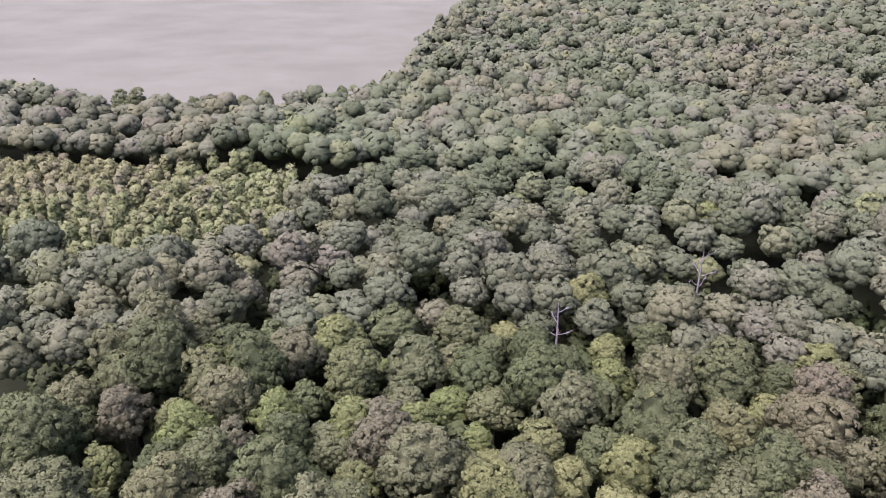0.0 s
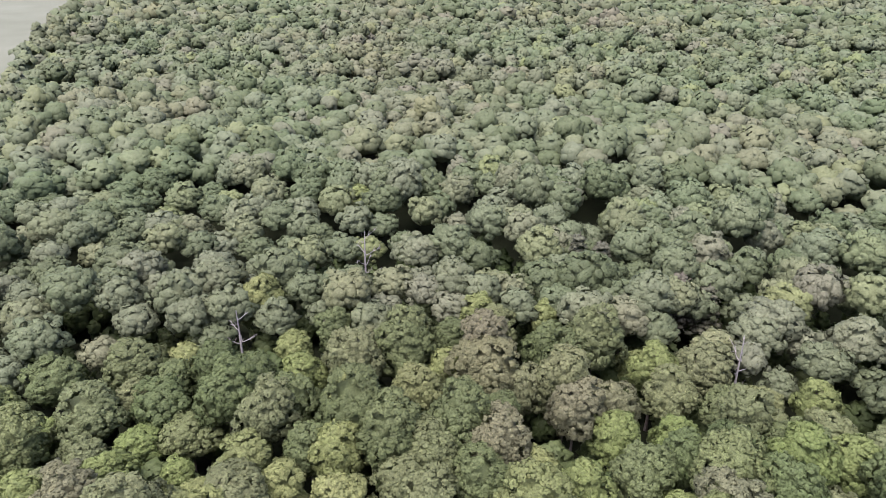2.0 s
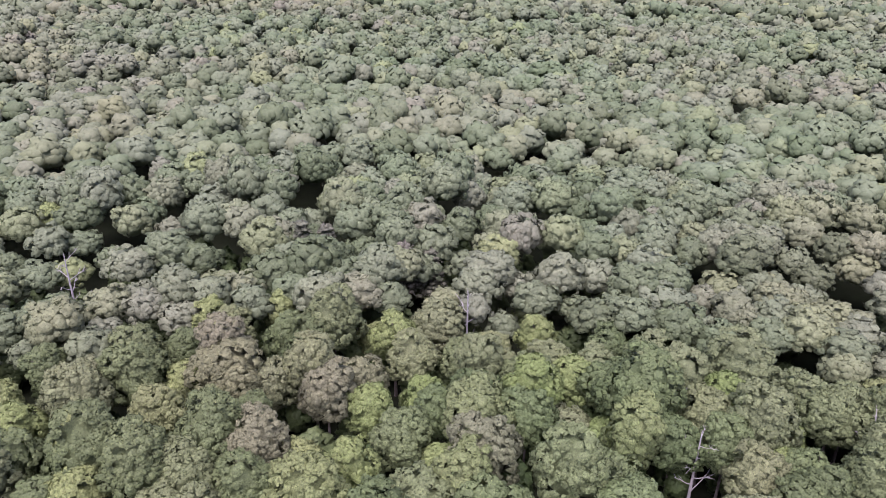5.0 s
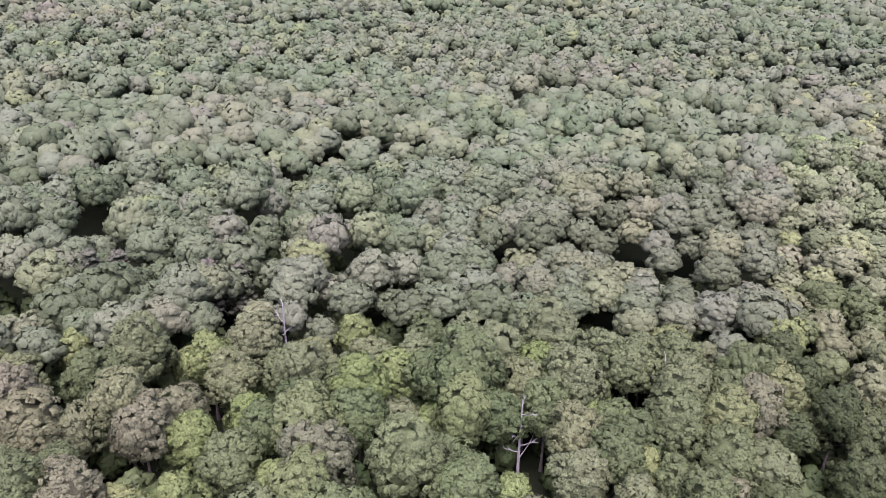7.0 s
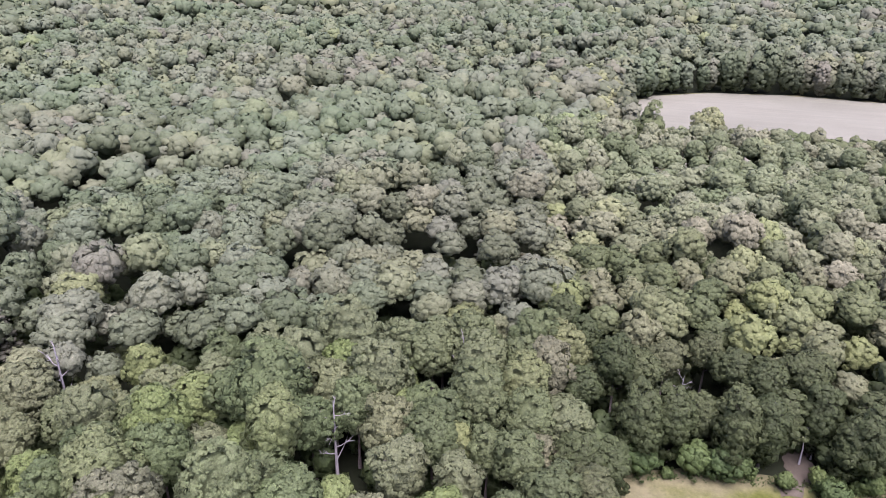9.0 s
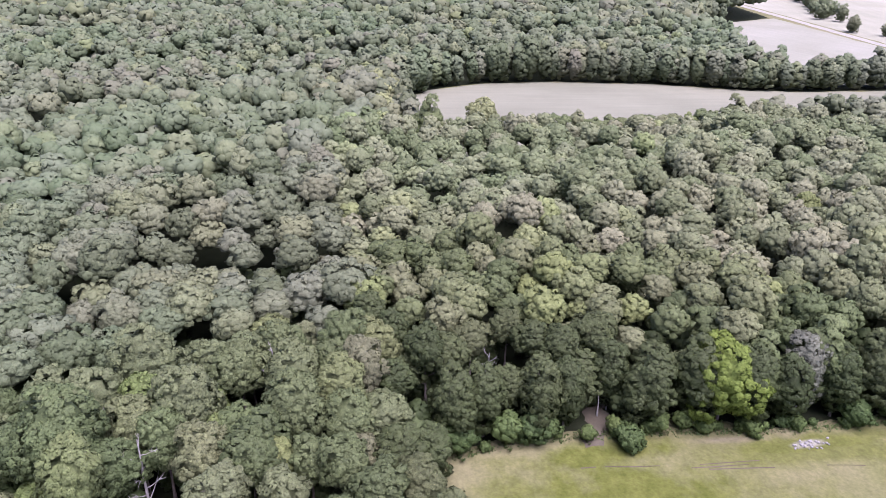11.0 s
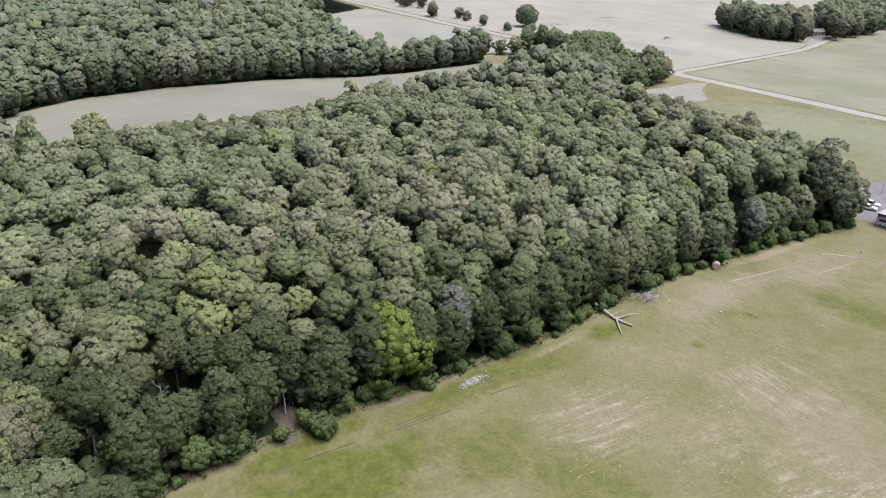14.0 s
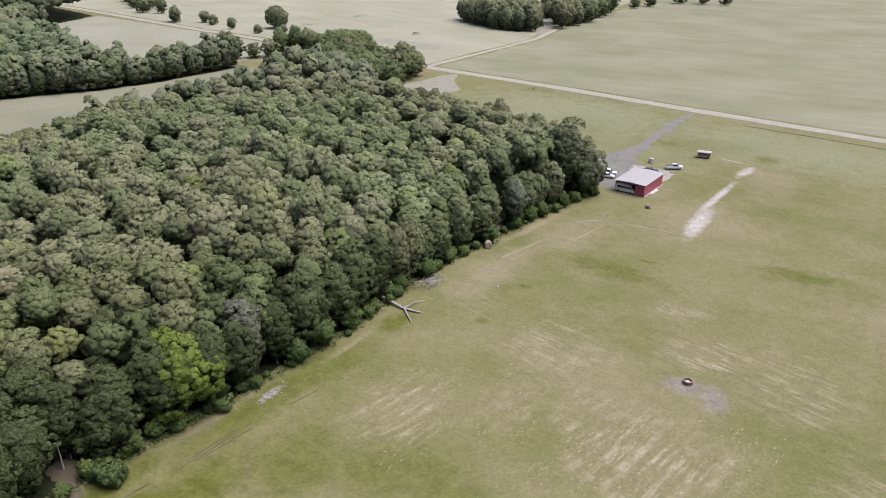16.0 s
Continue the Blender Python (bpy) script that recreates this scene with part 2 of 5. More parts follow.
# ---- plan ----
WOODS = [(-330, -17), (60, -17), (79, -19), (80.5, -29), (79.8, -41), (78.2, -53), (76, -66), (74.5, -82), (73.5, -98), (74, -115), (73, -132), (70, -150),
         (66, -172), (61, -190), (66, -202), (88, -214), (116, -228), (150, -232), (200, -262), (222, -258), (221, -200), (218, -100), (217, -40),
         (292, -43), (312, -62), (321, -85), (320, -122), (309, -165), (290, -202), (284, -226), (281, -277), (294, -279), (301, -226),
         (335, -224), (362, -244), (454, -263), (500, -285), (505, -330), (525, -372), (700, -410), (840, -300), (840, 840), (58, 840),
         (37, 720), (8, 540), (-10, 420), (-20, 330), (-21, 268), (-60, 244), (-150, 250), (-330, 262)]
NORTH_FIELD = [(-21, 264), (-19, 330), (-8, 420), (10, 540), (39, 720), (84, 1100), (-900, 1100), (-900, 262), (-330, 260), (-150, 248), (-60, 242)]
STRIP = [(216, -36), (292, -40), (314, -60), (323, -85), (322, -122), (311, -165), (292, -202), (286, -226), (282, -278), (236, -283), (222, -264), (219, -200), (216, -100)]
FIELD_EAST = [(299, -222), (335, -220), (362, -240), (454, -259), (502, -281), (508, -330), (524, -372), (450, -362), (340, -348), (292, -336), (296, -290)]


def inside(x, y, poly):
    """Which of the points x, y lie in the polygon."""
    hit = np.zeros(len(x), bool)
    for (x0, y0), (x1, y1) in zip(poly, poly[1:] + poly[:1]):
        if y0 != y1:
            cross = ((y0 > y) != (y1 > y)) & (x < (x1 - x0) * (y - y0) / (y1 - y0) + x0)
            hit ^= cross
    return hit


def mesh_object(name, bm, mat, parent=None):
    me = bpy.data.meshes.new(name)
    bm.to_mesh(me)
    bm.free()
    if mat:
        me.materials.append(mat)
    ob = new(name, me)
    if parent:
        ob.parent = parent
    return ob


def part(name, bm, mat, parent, label=""):
    ob = mesh_object(name, bm, mat, parent)
    return tagged(ob, label) if label else ob


def ragged(poly, step, wobble, seed, inset=0.0):
    """The polygon with its sides cut into short steps and shaken."""
    rng = np.random.default_rng(seed)
    out = []
    for a, b in zip(poly, poly[1:] + poly[:1]):
        a, b = np.array(a, float), np.array(b, float)
        n = max(1, int(np.linalg.norm(b - a) / step))
        side = np.array([-(b - a)[1], (b - a)[0]]) / max(np.linalg.norm(b - a), 1e-6)
        for i in range(n):
            out.append(a + (b - a) * i / n + side * (inset + rng.normal(0, wobble)))
    return out


def sheet(name, poly, z, mat, thick=0.0):
    bm = bmesh.new()
    f = bm.faces.new([bm.verts.new((x, y, z)) for x, y in poly])
    if f.normal.z < 0 or f.calc_area() and (f.normal_update() or f.normal.z < 0):
        f.normal_flip()
    if thick:
        bmesh.ops.extrude_face_region(bm, geom=[f])
        bm.verts.ensure_lookup_table()
        for v in bm.verts[:len(poly)]:
            v.co.z -= thick
    bmesh.ops.triangulate(bm, faces=bm.faces[:])
    return mesh_object(name, bm, mat)


def ribbon(name, line, width, z, mat, wobble=0.3, seed=0):
    """A road along the line, slightly crowned, with uneven edges."""
    rng = np.random.default_rng(seed)
    pts = []
    for a, b in zip(line, line[1:]):
        n = max(1, int(math.dist(a, b) / 6))
        pts += [np.array(a) + (np.array(b) - np.array(a)) * i / n for i in range(n)]
    pts = np.array(pts + [np.array(line[-1])], float)
    for _ in range(4):
        pts[1:-1] = (pts[:-2] + 2 * pts[1:-1] + pts[2:]) / 4
    d = np.gradient(pts, axis=0)
    side = np.stack([-d[:, 1], d[:, 0]], 1) / np.linalg.norm(d, axis=1)[:, None]
    bm = bmesh.new()
    last = None
    for p, s in zip(pts, side):
        w = width / 2
        row = [bm.verts.new((*(p + s * (o * w + (rng.normal(0, wobble) if abs(o) == 1 else 0))), h)) for o, h in ((-1, z - 0.06), (-0.5, z), (0, z + 0.03), (0.5, z), (1, z - 0.06))]
        if last:
            for i in range(4):
                bm.faces.new((last[i], row[i], row[i + 1], last[i + 1]))
        last = row
    bmesh.ops.recalc_face_normals(bm, faces=bm.faces[:])
    if sum(f.normal.z for f in bm.faces) < 0:
        bmesh.ops.reverse_faces(bm, faces=bm.faces[:])
    return mesh_object(name, bm, mat)


bm = bmesh.new()
bmesh.ops.create_grid(bm, x_segments=40, y_segments=40, size=4800)
tagged(mesh_object("ground", bm, meadow), "olive-green and straw-coloured mown meadow ground", "ground", kind="structure")
tagged(sheet("ground_forest_floor", ragged(WOODS, 4, 0.7, 3, 2.2), 0.02, litter), "leaf litter under the woods, painted near-black for deep shade", "ground", kind="structure")
tagged(sheet("ground_north_field", ragged(NORTH_FIELD, 8, 0.8, 4), 0.03, north_grass), "pale grey-green field beyond the woods", "field", kind="structure")
tagged(sheet("ground_strip_field", ragged(STRIP, 6, 0.8, 5), 0.03, strip_soil), "pale brown stubble field between two woods", "field", kind="structure")
tagged(sheet("ground_east_field", ragged(FIELD_EAST, 8, 0.6, 6), 0.03, pale_field), "field beside the country road, haze painted in as paleness", "field", kind="structure")
ROAD = [(-900, -190), (-300, -258), (-120, -284), (-8, -302), (64, -312), (124, -322), (204, -332), (312, -351), (403, -362), (530, -384), (760, -420), (1100, -480)]
TRACK = [(205, -333), (202, -387), (198, -458), (207, -519), (212, -560), (216, -680)]
DRIVE = [(61, -306), (63, -289), (64, -255), (66, -226), (66, -208)]
tagged(ribbon("road_main", ROAD, 6.8, 0.10, gravel, 0.2, 1), "pale gravel country road through the fields", "road", kind="structure")
tagged(ribbon("road_track", TRACK, 4.2, 0.10, gravel, 0.25, 2), "narrow pale dirt track from the road junction", "road", kind="structure")
tagged(ribbon("road_drive", DRIVE, 3.6, 0.10, asphalt, 0.4, 3), "grey gravel drive to the red barn", "road", kind="structure")


# ---- trees ----
def icosahedron(steps):
    bm = bmesh.new()
    bmesh.ops.create_icosphere(bm, subdivisions=steps, radius=1)
    v = np.array([q.co[:] for q in bm.verts])
    f = np.array([[q.index for q in p.verts] for p in bm.faces])
    bm.free()
    return v, f


ICO = {n: icosahedron(n) for n in (1, 2)}
ICO_V, ICO_F = ICO[1]
KITE = np.array([(0, -0.55, -0.12), (0.42, 0.02, 0.04), (0, 0.6, -0.14), (-0.42, 0.02, 0.04)])


def unit(a):
    return a / np.maximum(np.linalg.norm(a, axis=-1, keepdims=True), 1e-9)


def leaf_quads(rng, at, normal, size):
    """One bent kite of a leaf spray at each place."""
    n = len(at)
    normal = unit(normal)
    u = unit(np.cross(normal, rng.normal(size=(n, 3))))
    v = np.cross(normal, u)
    s = (size * rng.uniform(0.7, 1.3, n))[:, None, None]
    kite = KITE[None] * rng.uniform(0.7, 1.3, (n, 4, 1)) + rng.normal(0, 0.07, (n, 4, 3))
    pts = at[:, None] + s * (kite[:, :, 0:1] * u[:, None] + kite[:, :, 1:2] * v[:, None] + kite[:, :, 2:3] * normal[:, None])
    return pts.reshape(-1, 3)


def reach_of(d, c, e):
    """How far a ray along each direction d goes from the origin before it leaves the last of the ellipsoids (centres c, half axes e)."""
    dn, cn = d[:, None] / e[None], c / e
    aa = (dn ** 2).sum(2)
    bb = (dn * cn[None]).sum(2)
    disc = bb ** 2 - aa * ((cn ** 2).sum(1)[None] - 1)
    return np.where(disc > 0, (bb + np.sqrt(np.maximum(disc, 0))) / aa, 0).max(1)


OCTA_V = np.array([(1, 0, 0), (-1, 0, 0), (0, 1, 0), (0, -1, 0), (0, 0, 1), (0, 0, -1)], float)
OCTA_F = np.array([(0, 2, 4), (2, 1, 4), (1, 3, 4), (3, 0, 4), (2, 0, 5), (1, 2, 5), (3, 1, 5), (0, 3, 5)])


def crown_arrays(rng, radius, bottom, top, lobes, sprays, size, spread=0.64, fat=1.0, skirt=False, knob=0.62, deep=1.55, coarse=False, sink=0.1, dome=0.62, inside=0.83):
    """A crown of big boughs, each a heap of leafy puffs shingled with leaf sprays: vertices with normals, quads, triangles."""
    half = (top - bottom) / 2
    heart = np.array([0, 0, (bottom + top) / 2])
    k = np.arange(lobes)
    z = np.clip(1 - (1.9 if skirt else 1.35) * (k + 0.25) / lobes + rng.normal(0, 0.10, lobes), -0.95, 0.97)
    a = k * 2.39996 + rng.uniform(0, 6.28) + rng.normal(0, 0.35, lobes)
    flat = np.sqrt(1 - z * z)
    if skirt:
        flat = np.where(z < 0, np.maximum(flat, 0.9), flat)
    out = rng.uniform(0.55 if skirt else 0.74, 1.2 if skirt else 1.14, lobes)
    c = np.stack([np.cos(a) * flat * spread * radius * out, np.sin(a) * flat * spread * radius * out, z * half * 0.64 * out], 1)
    r = rng.uniform(0.27, 0.43, lobes) * radius * fat
    e = np.stack([r, r, np.minimum(r * rng.uniform(0.8, 1.1, lobes), half * 0.6)], 1)
    c = np.concatenate([c, [[0, 0, 0]]])
    e = np.concatenate([e, [[0.56 * radius, 0.56 * radius, half * 0.86] if skirt else [dome * radius, dome * radius, half * (0.2 + 0.82 * dome)]]])
    deep = 1.97 if skirt else deep
    n = int(np.clip(2 * math.pi * radius * half * 0.85 * deep / (1.75 * knob * knob), 8, 420))
    i = np.arange(n) + 0.5
    dz = 1 - deep * i / n
    da = i * 2.39996
    d = unit(np.stack([np.cos(da) * np.sqrt(np.maximum(1 - dz * dz, 0)), np.sin(da) * np.sqrt(np.maximum(1 - dz * dz, 0)), dz * half / radius], 1) + rng.normal(0, 0.13, (n, 3)))
    kr = knob * rng.uniform(0.62, 1.3, n)
    kc = d * (reach_of(d, c, e) - kr * (sink + rng.uniform(-0.35, 0.4, n)))[:, None]
    wide = np.array([radius, radius, half])
    # the dark inside
    bv, bf = ICO[1 if coarse else 2]
    inner = bv * np.maximum(reach_of(bv, c, e) * inside * rng.uniform(0.86, 1.0, len(bv)), 0.2)[:, None]
    vs, ns, fs, base = [inner], [bv], [bf], len(bv)
    # the puffs
    pv, pf = (OCTA_V, OCTA_F) if coarse else ICO[1]
    for m in range(n):
        q, _ = np.linalg.qr(rng.normal(size=(3, 3)))
        q = q if np.linalg.det(q) > 0 else -q
        way = pv @ q.T
        p = way * (kr[m] * rng.uniform(0.78, 1.18, (len(pv), 1))) * np.array([1, 1, 0.86])
        vs.append(kc[m] + p)
        ns.append(unit(0.7 * way + 0.65 * unit(kc[m] / wide)))
        fs.append(pf[way[pf].mean(1) @ d[m] > -0.05] + base)
        base += len(pv)
    body, normal = np.concatenate(vs), np.concatenate(ns)
    call, eall = np.concatenate([c, kc]), np.concatenate([e * inside, np.repeat(kr[:, None], 3, 1) * np.array([1, 1, 0.86])])
    own = rng.integers(n, size=int(sprays * 1.9))
    ld = unit(rng.normal(size=(len(own), 3)) + 0.8 * d[own] + np.array([0, 0, 0.5]))
    at = kc[own] + ld * kr[own][:, None] * np.array([1, 1, 0.86]) * rng.uniform(0.95, 1.16, (len(own), 1))
    far = np.linalg.norm(at, axis=1)
    seen = np.where((far > reach_of(at / far[:, None], call, eall) - 0.1 * knob) & (at[:, 2] > -half))[0][:int(sprays)]
    at, ld = at[seen], ld[seen]
    leaf = leaf_quads(rng, at, ld + rng.normal(0, 0.24, ld.shape), size)
    blade = np.repeat(unit(0.7 * ld + 0.6 * unit(at / wide) + rng.normal(0, 0.15, ld.shape)), 4, 0)
    mark = (np.arange(len(body) + len(leaf)) < len(bv))[:, None]
    points = np.concatenate([np.concatenate([body, leaf]) + heart, np.concatenate([normal, blade]), mark], 1)
    return points, np.arange(len(leaf)).reshape(-1, 4) + len(body), np.concatenate(fs)


def tube(points, radii, sides):
    """A tapered tube along the points."""
    points = np.array(points, float)
    d = unit(np.gradient(points, axis=0))
    ref = np.array([0.31, 0.95, 0.05])
    u = unit(np.cross(d, ref))
    v = np.cross(d, u)
    ang = np.arange(sides) * 2 * math.pi / sides
    rings = points[:, None] + np.array(radii)[:, None, None] * (np.cos(ang)[None, :, None] * u[:, None] + np.sin(ang)[None, :, None] * v[:, None])
    quads = []
    for i in range(len(points) - 1):
        for j in range(sides):
            a, b = i * sides + j, i * sides + (j + 1) % sides
            quads.append((a, b, b + sides, a + sides))
    return rings.reshape(-1, 3), np.array(quads)


def trunk_arrays(rng, height, girth, limbs, reach, sides=7, twigs=0, start=0.45):
    """A leaning tapered trunk with limbs that fork off upwards."""
    lean = rng.normal(0, 0.02, 2) * height
    s = np.linspace(0, 1, 6)
    line = np.stack([lean[0] * s ** 2 + rng.normal(0, 0.05, 6) * s, lean[1] * s ** 2 + rng.normal(0, 0.05, 6) * s, height * s], 1)
    v, q = tube(line, girth * (1 - 0.8 * s) * np.where(s == 0, 1.35, 1), sides)
    vs, qs, count = [v], [q], len(v)
    for i in range(limbs):
        f = start + (0.95 - start) * (i + rng.uniform(0, 0.8)) / max(limbs, 1)
        base = np.array([np.interp(f, s, line[:, k]) for k in range(3)])
        a = i * 2.4 + rng.uniform(-0.5, 0.5)
        far = reach * (1.15 - f * 0.6) * rng.uniform(0.7, 1.1)
        up = far * rng.uniform(0.45, 0.95)
        w = np.linspace(0, 1, 4)
        limb = base + np.stack([np.cos(a) * far * w, np.sin(a) * far * w, up * w ** 1.3], 1) + rng.normal(0, 0.06 * far, (4, 3)) * w[:, None]
        v, q = tube(limb, girth * 0.42 * (1 - f * 0.5) * (1 - 0.85 * w), 5)
        vs.append(v)
        qs.append(q + count)
        count += len(v)
        for t in range(twigs):
            g = rng.uniform(0.35, 0.95)
            b0 = np.array([np.interp(g, w, limb[:, k]) for k in range(3)])
            way = unit(np.array([np.cos(a), np.sin(a), 0.7]) + rng.normal(0, 0.6, 3)) * far * rng.uniform(0.25, 0.5)
            v, q = tube(b0 + way * np.linspace(0, 1, 3)[:, None] + rng.normal(0, 0.05, (3, 3)), [girth * 0.14, girth * 0.1, girth * 0.03], 4)
            vs.append(v)
            qs.append(q + count)
            count += len(v)
    return np.concatenate(vs), np.concatenate(qs)


def raw_mesh(name, verts, quads, tris, mats, tint=None, which=None):
    if len(mats) == 1 and mats[0].name in SOLID and np.shape(verts)[1] == 7:
        mats = [mats[0], SOLID[mats[0].name]]
        which = np.concatenate([np.zeros(len(quads)), verts[tris[:, 0], 6]])
    me = bpy.data.meshes.new(name)
    verts = np.asarray(verts, np.float32)
    me.vertices.add(len(verts))
    me.vertices.foreach_set("co", np.ascontiguousarray(verts[:, :3]).ravel())
    loops = np.concatenate([np.asarray(quads).ravel(), np.asarray(tris).ravel()]).astype(np.int32)
    total = np.concatenate([np.full(len(quads), 4), np.full(len(tris), 3)]).astype(np.int32)
    begin = (np.cumsum(total) - total).astype(np.int32)
    me.loops.add(len(loops))
    me.loops.foreach_set("vertex_index", loops)
    me.polygons.add(len(total))
    me.polygons.foreach_set("loop_start", begin)
    if which is not None:
        me.polygons.foreach_set("material_index", which.astype(np.int32))
    for m in mats:
        me.materials.append(m)
    if tint is not None:
        a = me.attributes.new("tint", "FLOAT", "FACE")
        a.data.foreach_set("value", tint.astype(np.float32))
    me.update(calc_edges=True)
    if verts.shape[1] > 3:
        a = me.attributes.new("custom_normal", "FLOAT_VECTOR", "POINT")
        a.data.foreach_set("vector", np.ascontiguousarray(verts[:, 3:6]).ravel())
    return me


def tree_meshes(kind, seed, height, radius, sprays, size, mat, low=0.40, lobes=18, bark_mat=None, spread=0.64, fat=1.0, skirt=False, knob=0.62, coarse=False):
    """The shared trunk and crown meshes of one tree form."""
    rng = np.random.default_rng(seed)
    tv, tq = trunk_arrays(rng, height * 0.86, 0.016 * height, 6, radius * 0.75, twigs=1)
    cv, cq, ct = crown_arrays(rng, radius, height * low, height, lobes, sprays, size, spread, fat, skirt, knob, coarse=coarse)
    none = np.zeros((0, 3), int)
    return raw_mesh(kind + "_trunk", tv, tq, none, [bark_mat or bark]), raw_mesh(kind + "_crown", cv, cq, ct, [mat])


def plant(name, meshes, x, y, turn, scale, label, category, group="", tall=1.0):
    """A tree thing of shared meshes: an Empty at the foot with its trunk and crown."""
    root = new(name)
    root.empty_display_size = 0.5
    root.location = (x, y, 0)
    root.rotation_euler = (0, 0, turn)
    root.scale = (scale, scale, scale * tall)
    for me, nm in zip(meshes, ("trunk", "crown")):
        ob = new(nm, me)
        ob.parent = root
    return tagged(root, label, category, group)


def scatter(poly, step, seed, jitter=0.3):
    rng = np.random.default_rng(seed)
    xs, ys = [q[0] for q in poly], [q[1] for q in poly]
    gx = np.arange(min(xs), max(xs), step)
    gy = np.arange(min(ys), max(ys), step * 0.866)
    x, y = np.meshgrid(gx, gy)
    x[1::2] += step / 2
    x = x.ravel() + rng.normal(0, jitter * step * 0.6, x.size)
    y = y.ravel() + rng.normal(0, jitter * step * 0.6, y.size)
    ok = inside(x, y, poly)
    return x[ok], y[ok]


def in_view(x, y):
    """The part of the country that the flight looks over, with a margin."""
    r = np.hypot(x, y)
    bearing = np.degrees(np.arctan2(x, y))
    return (bearing > -36) & (bearing < 185) & (r > 40)


def from_edge(x, y, poly):
    """The distance of the points from the polygon's sides."""
    best = np.full(len(x), 1e9)
    for (x0, y0), (x1, y1) in zip(poly, poly[1:] + poly[:1]):
        dx, dy = x1 - x0, y1 - y0
        s = np.clip(((x - x0) * dx + (y - y0) * dy) / (dx * dx + dy * dy), 0, 1)
        best = np.minimum(best, np.hypot(x - x0 - s * dx, y - y0 - s * dy))
    return best


EDGE_NEAR = WOODS[2:16]
EDGE_STRIP = WOODS[22:31] + WOODS[31:33]
EDGE_BACK = WOODS[15:20]


def along(line, step, inward, seed, jitter=0.25):
    """Places in a loose row, set in from the line to its left side."""
    rng = np.random.default_rng(seed)
    out = []
    for a, b in zip(line, line[1:]):
        a, b = np.array(a, float), np.array(b, float)
        n = max(1, round(np.linalg.norm(b - a) / step))
        side = np.array([-(b - a)[1], (b - a)[0]]) / np.linalg.norm(b - a)
        for i in range(n):
            out.append(a + (b - a) * (i + 0.5) / n + side * (inward + rng.normal(0, jitter * 2)) + (b - a) / np.linalg.norm(b - a) * rng.normal(0, jitter * step))
    return np.array(out)


edge_near = along(EDGE_NEAR, 5.2, 3.2, 61)
edge_back = along(EDGE_BACK, 6.0, 3.5, 63)
edge_strip = along(EDGE_STRIP, 5.5, 3.2, 62)
EDGE_ROWS = np.concatenate([edge_near, edge_back, edge_strip])

SAPLINGS = [(-150, 178), (-98, 190), (-55, 188), (-30, 172), (-30, 150), (-48, 128), (-60, 112), (-95, 135), (-150, 150)]
# openings in the canopy, and the feet of the trees that are set one by one: x, y, radius
GAPS = [(85, 72, 4.2), (92, 70, 3.4), (110, 65, 3.6), (85.5, -43, 1.7), (80, -61, 2.3), (80.5, -74, 1.6), (66, -184, 6.5), (71, 20, 4.5), (88, 5, 3.0), (82, 27, 2.5),
        (17, 98, 3.5), (44.5, 117, 3.0), (22, 69, 3.5), (14, 66, 3.0), (23, 110, 3.5), (54, 91, 3.2), (63, 85, 3.0), (76, 81, 2.8), (68, 31, 3.5), (79.8, 60, 3.0),
        (134, -112, 3.5), (88, -155, 3), (150, 235, 5), (153, 196, 5), (244, 227, 8), (75, 416, 7), (91, -27, 3.0), (77, -157, 4.0), (70, -155, 2.2)]


def kept(x, y):
    ok = in_view(x, y) & ~inside(x, y, SAPLINGS) & (from_edge(x, y, WOODS) > 2.6)
    for gx, gy, gr in GAPS:
        ok &= np.hypot(x - gx, y - gy) > gr
    for gx, gy in EDGE_ROWS:
        ok &= np.hypot(x - gx, y - gy) > 2.9
    return ok


def height_of(x, y):
    """Gentle rise and fall of the canopy over the woods."""
    return 0.98 + 0.10 * np.sin(x * 0.031 + 1.3) * np.cos(y * 0.027) + 0.07 * np.sin(x * 0.083 + y * 0.061)


NEAR, MIDDLE, DISTANT = 102.0, 270.0, 450.0
near_forms = [tree_meshes("broadleaf", 100 + i, h, r * 0.98, n * 1.0, 0.46, leaf_near, low=lo - 0.10, lobes=lb // 2 + 3, knob=0.54)
              for i, (h, r, n, lo, lb) in enumerate([
                  (16, 4.6, 900, .42, 20), (17, 4.2, 800, .45, 17), (15, 3.9, 750, .40, 16), (18, 5.0, 950, .46, 22), (16.5, 4.4, 850, .4, 18),
                  (14.5, 3.6, 700, .38, 14), (17.5, 4.9, 950, .46, 22), (15.5, 4.2, 800, .42, 15), (16, 3.5, 700, .36, 15), (13.5, 4.0, 750, .42, 17)])]
edge_forms = [tree_meshes("edge_broadleaf", 120 + i, h, r, n * 1.1, 0.55, leaf_oak, low=0.0, lobes=lb // 2 + 6, skirt=True)
              for i, (h, r, n, lb) in enumerate([(13.5, 3.7, 1100, 24), (15, 4.0, 1200, 26), (12.5, 3.4, 1000, 22), (14.5, 3.3, 1000, 22)])]


def recoloured(meshes, mat):
    """The same tree form in other leaves."""
    crown = meshes[1].copy()
    crown.materials[0] = mat
    crown.materials[1] = SOLID[mat.name]
    return meshes[0], crown


olive_forms = [recoloured(m, leaf_olive) for m in edge_forms]
bright_forms = [tree_meshes("bright_broadleaf", 140 + i, h, r, n * 1.5, 0.5, leaf_bright, low=0.25, lobes=lb, knob=0.5) for i, (h, r, n, lb) in enumerate([(14, 3.0, 600, 13), (15, 3.4, 700, 15), (12.5, 2.6, 500, 12)])]

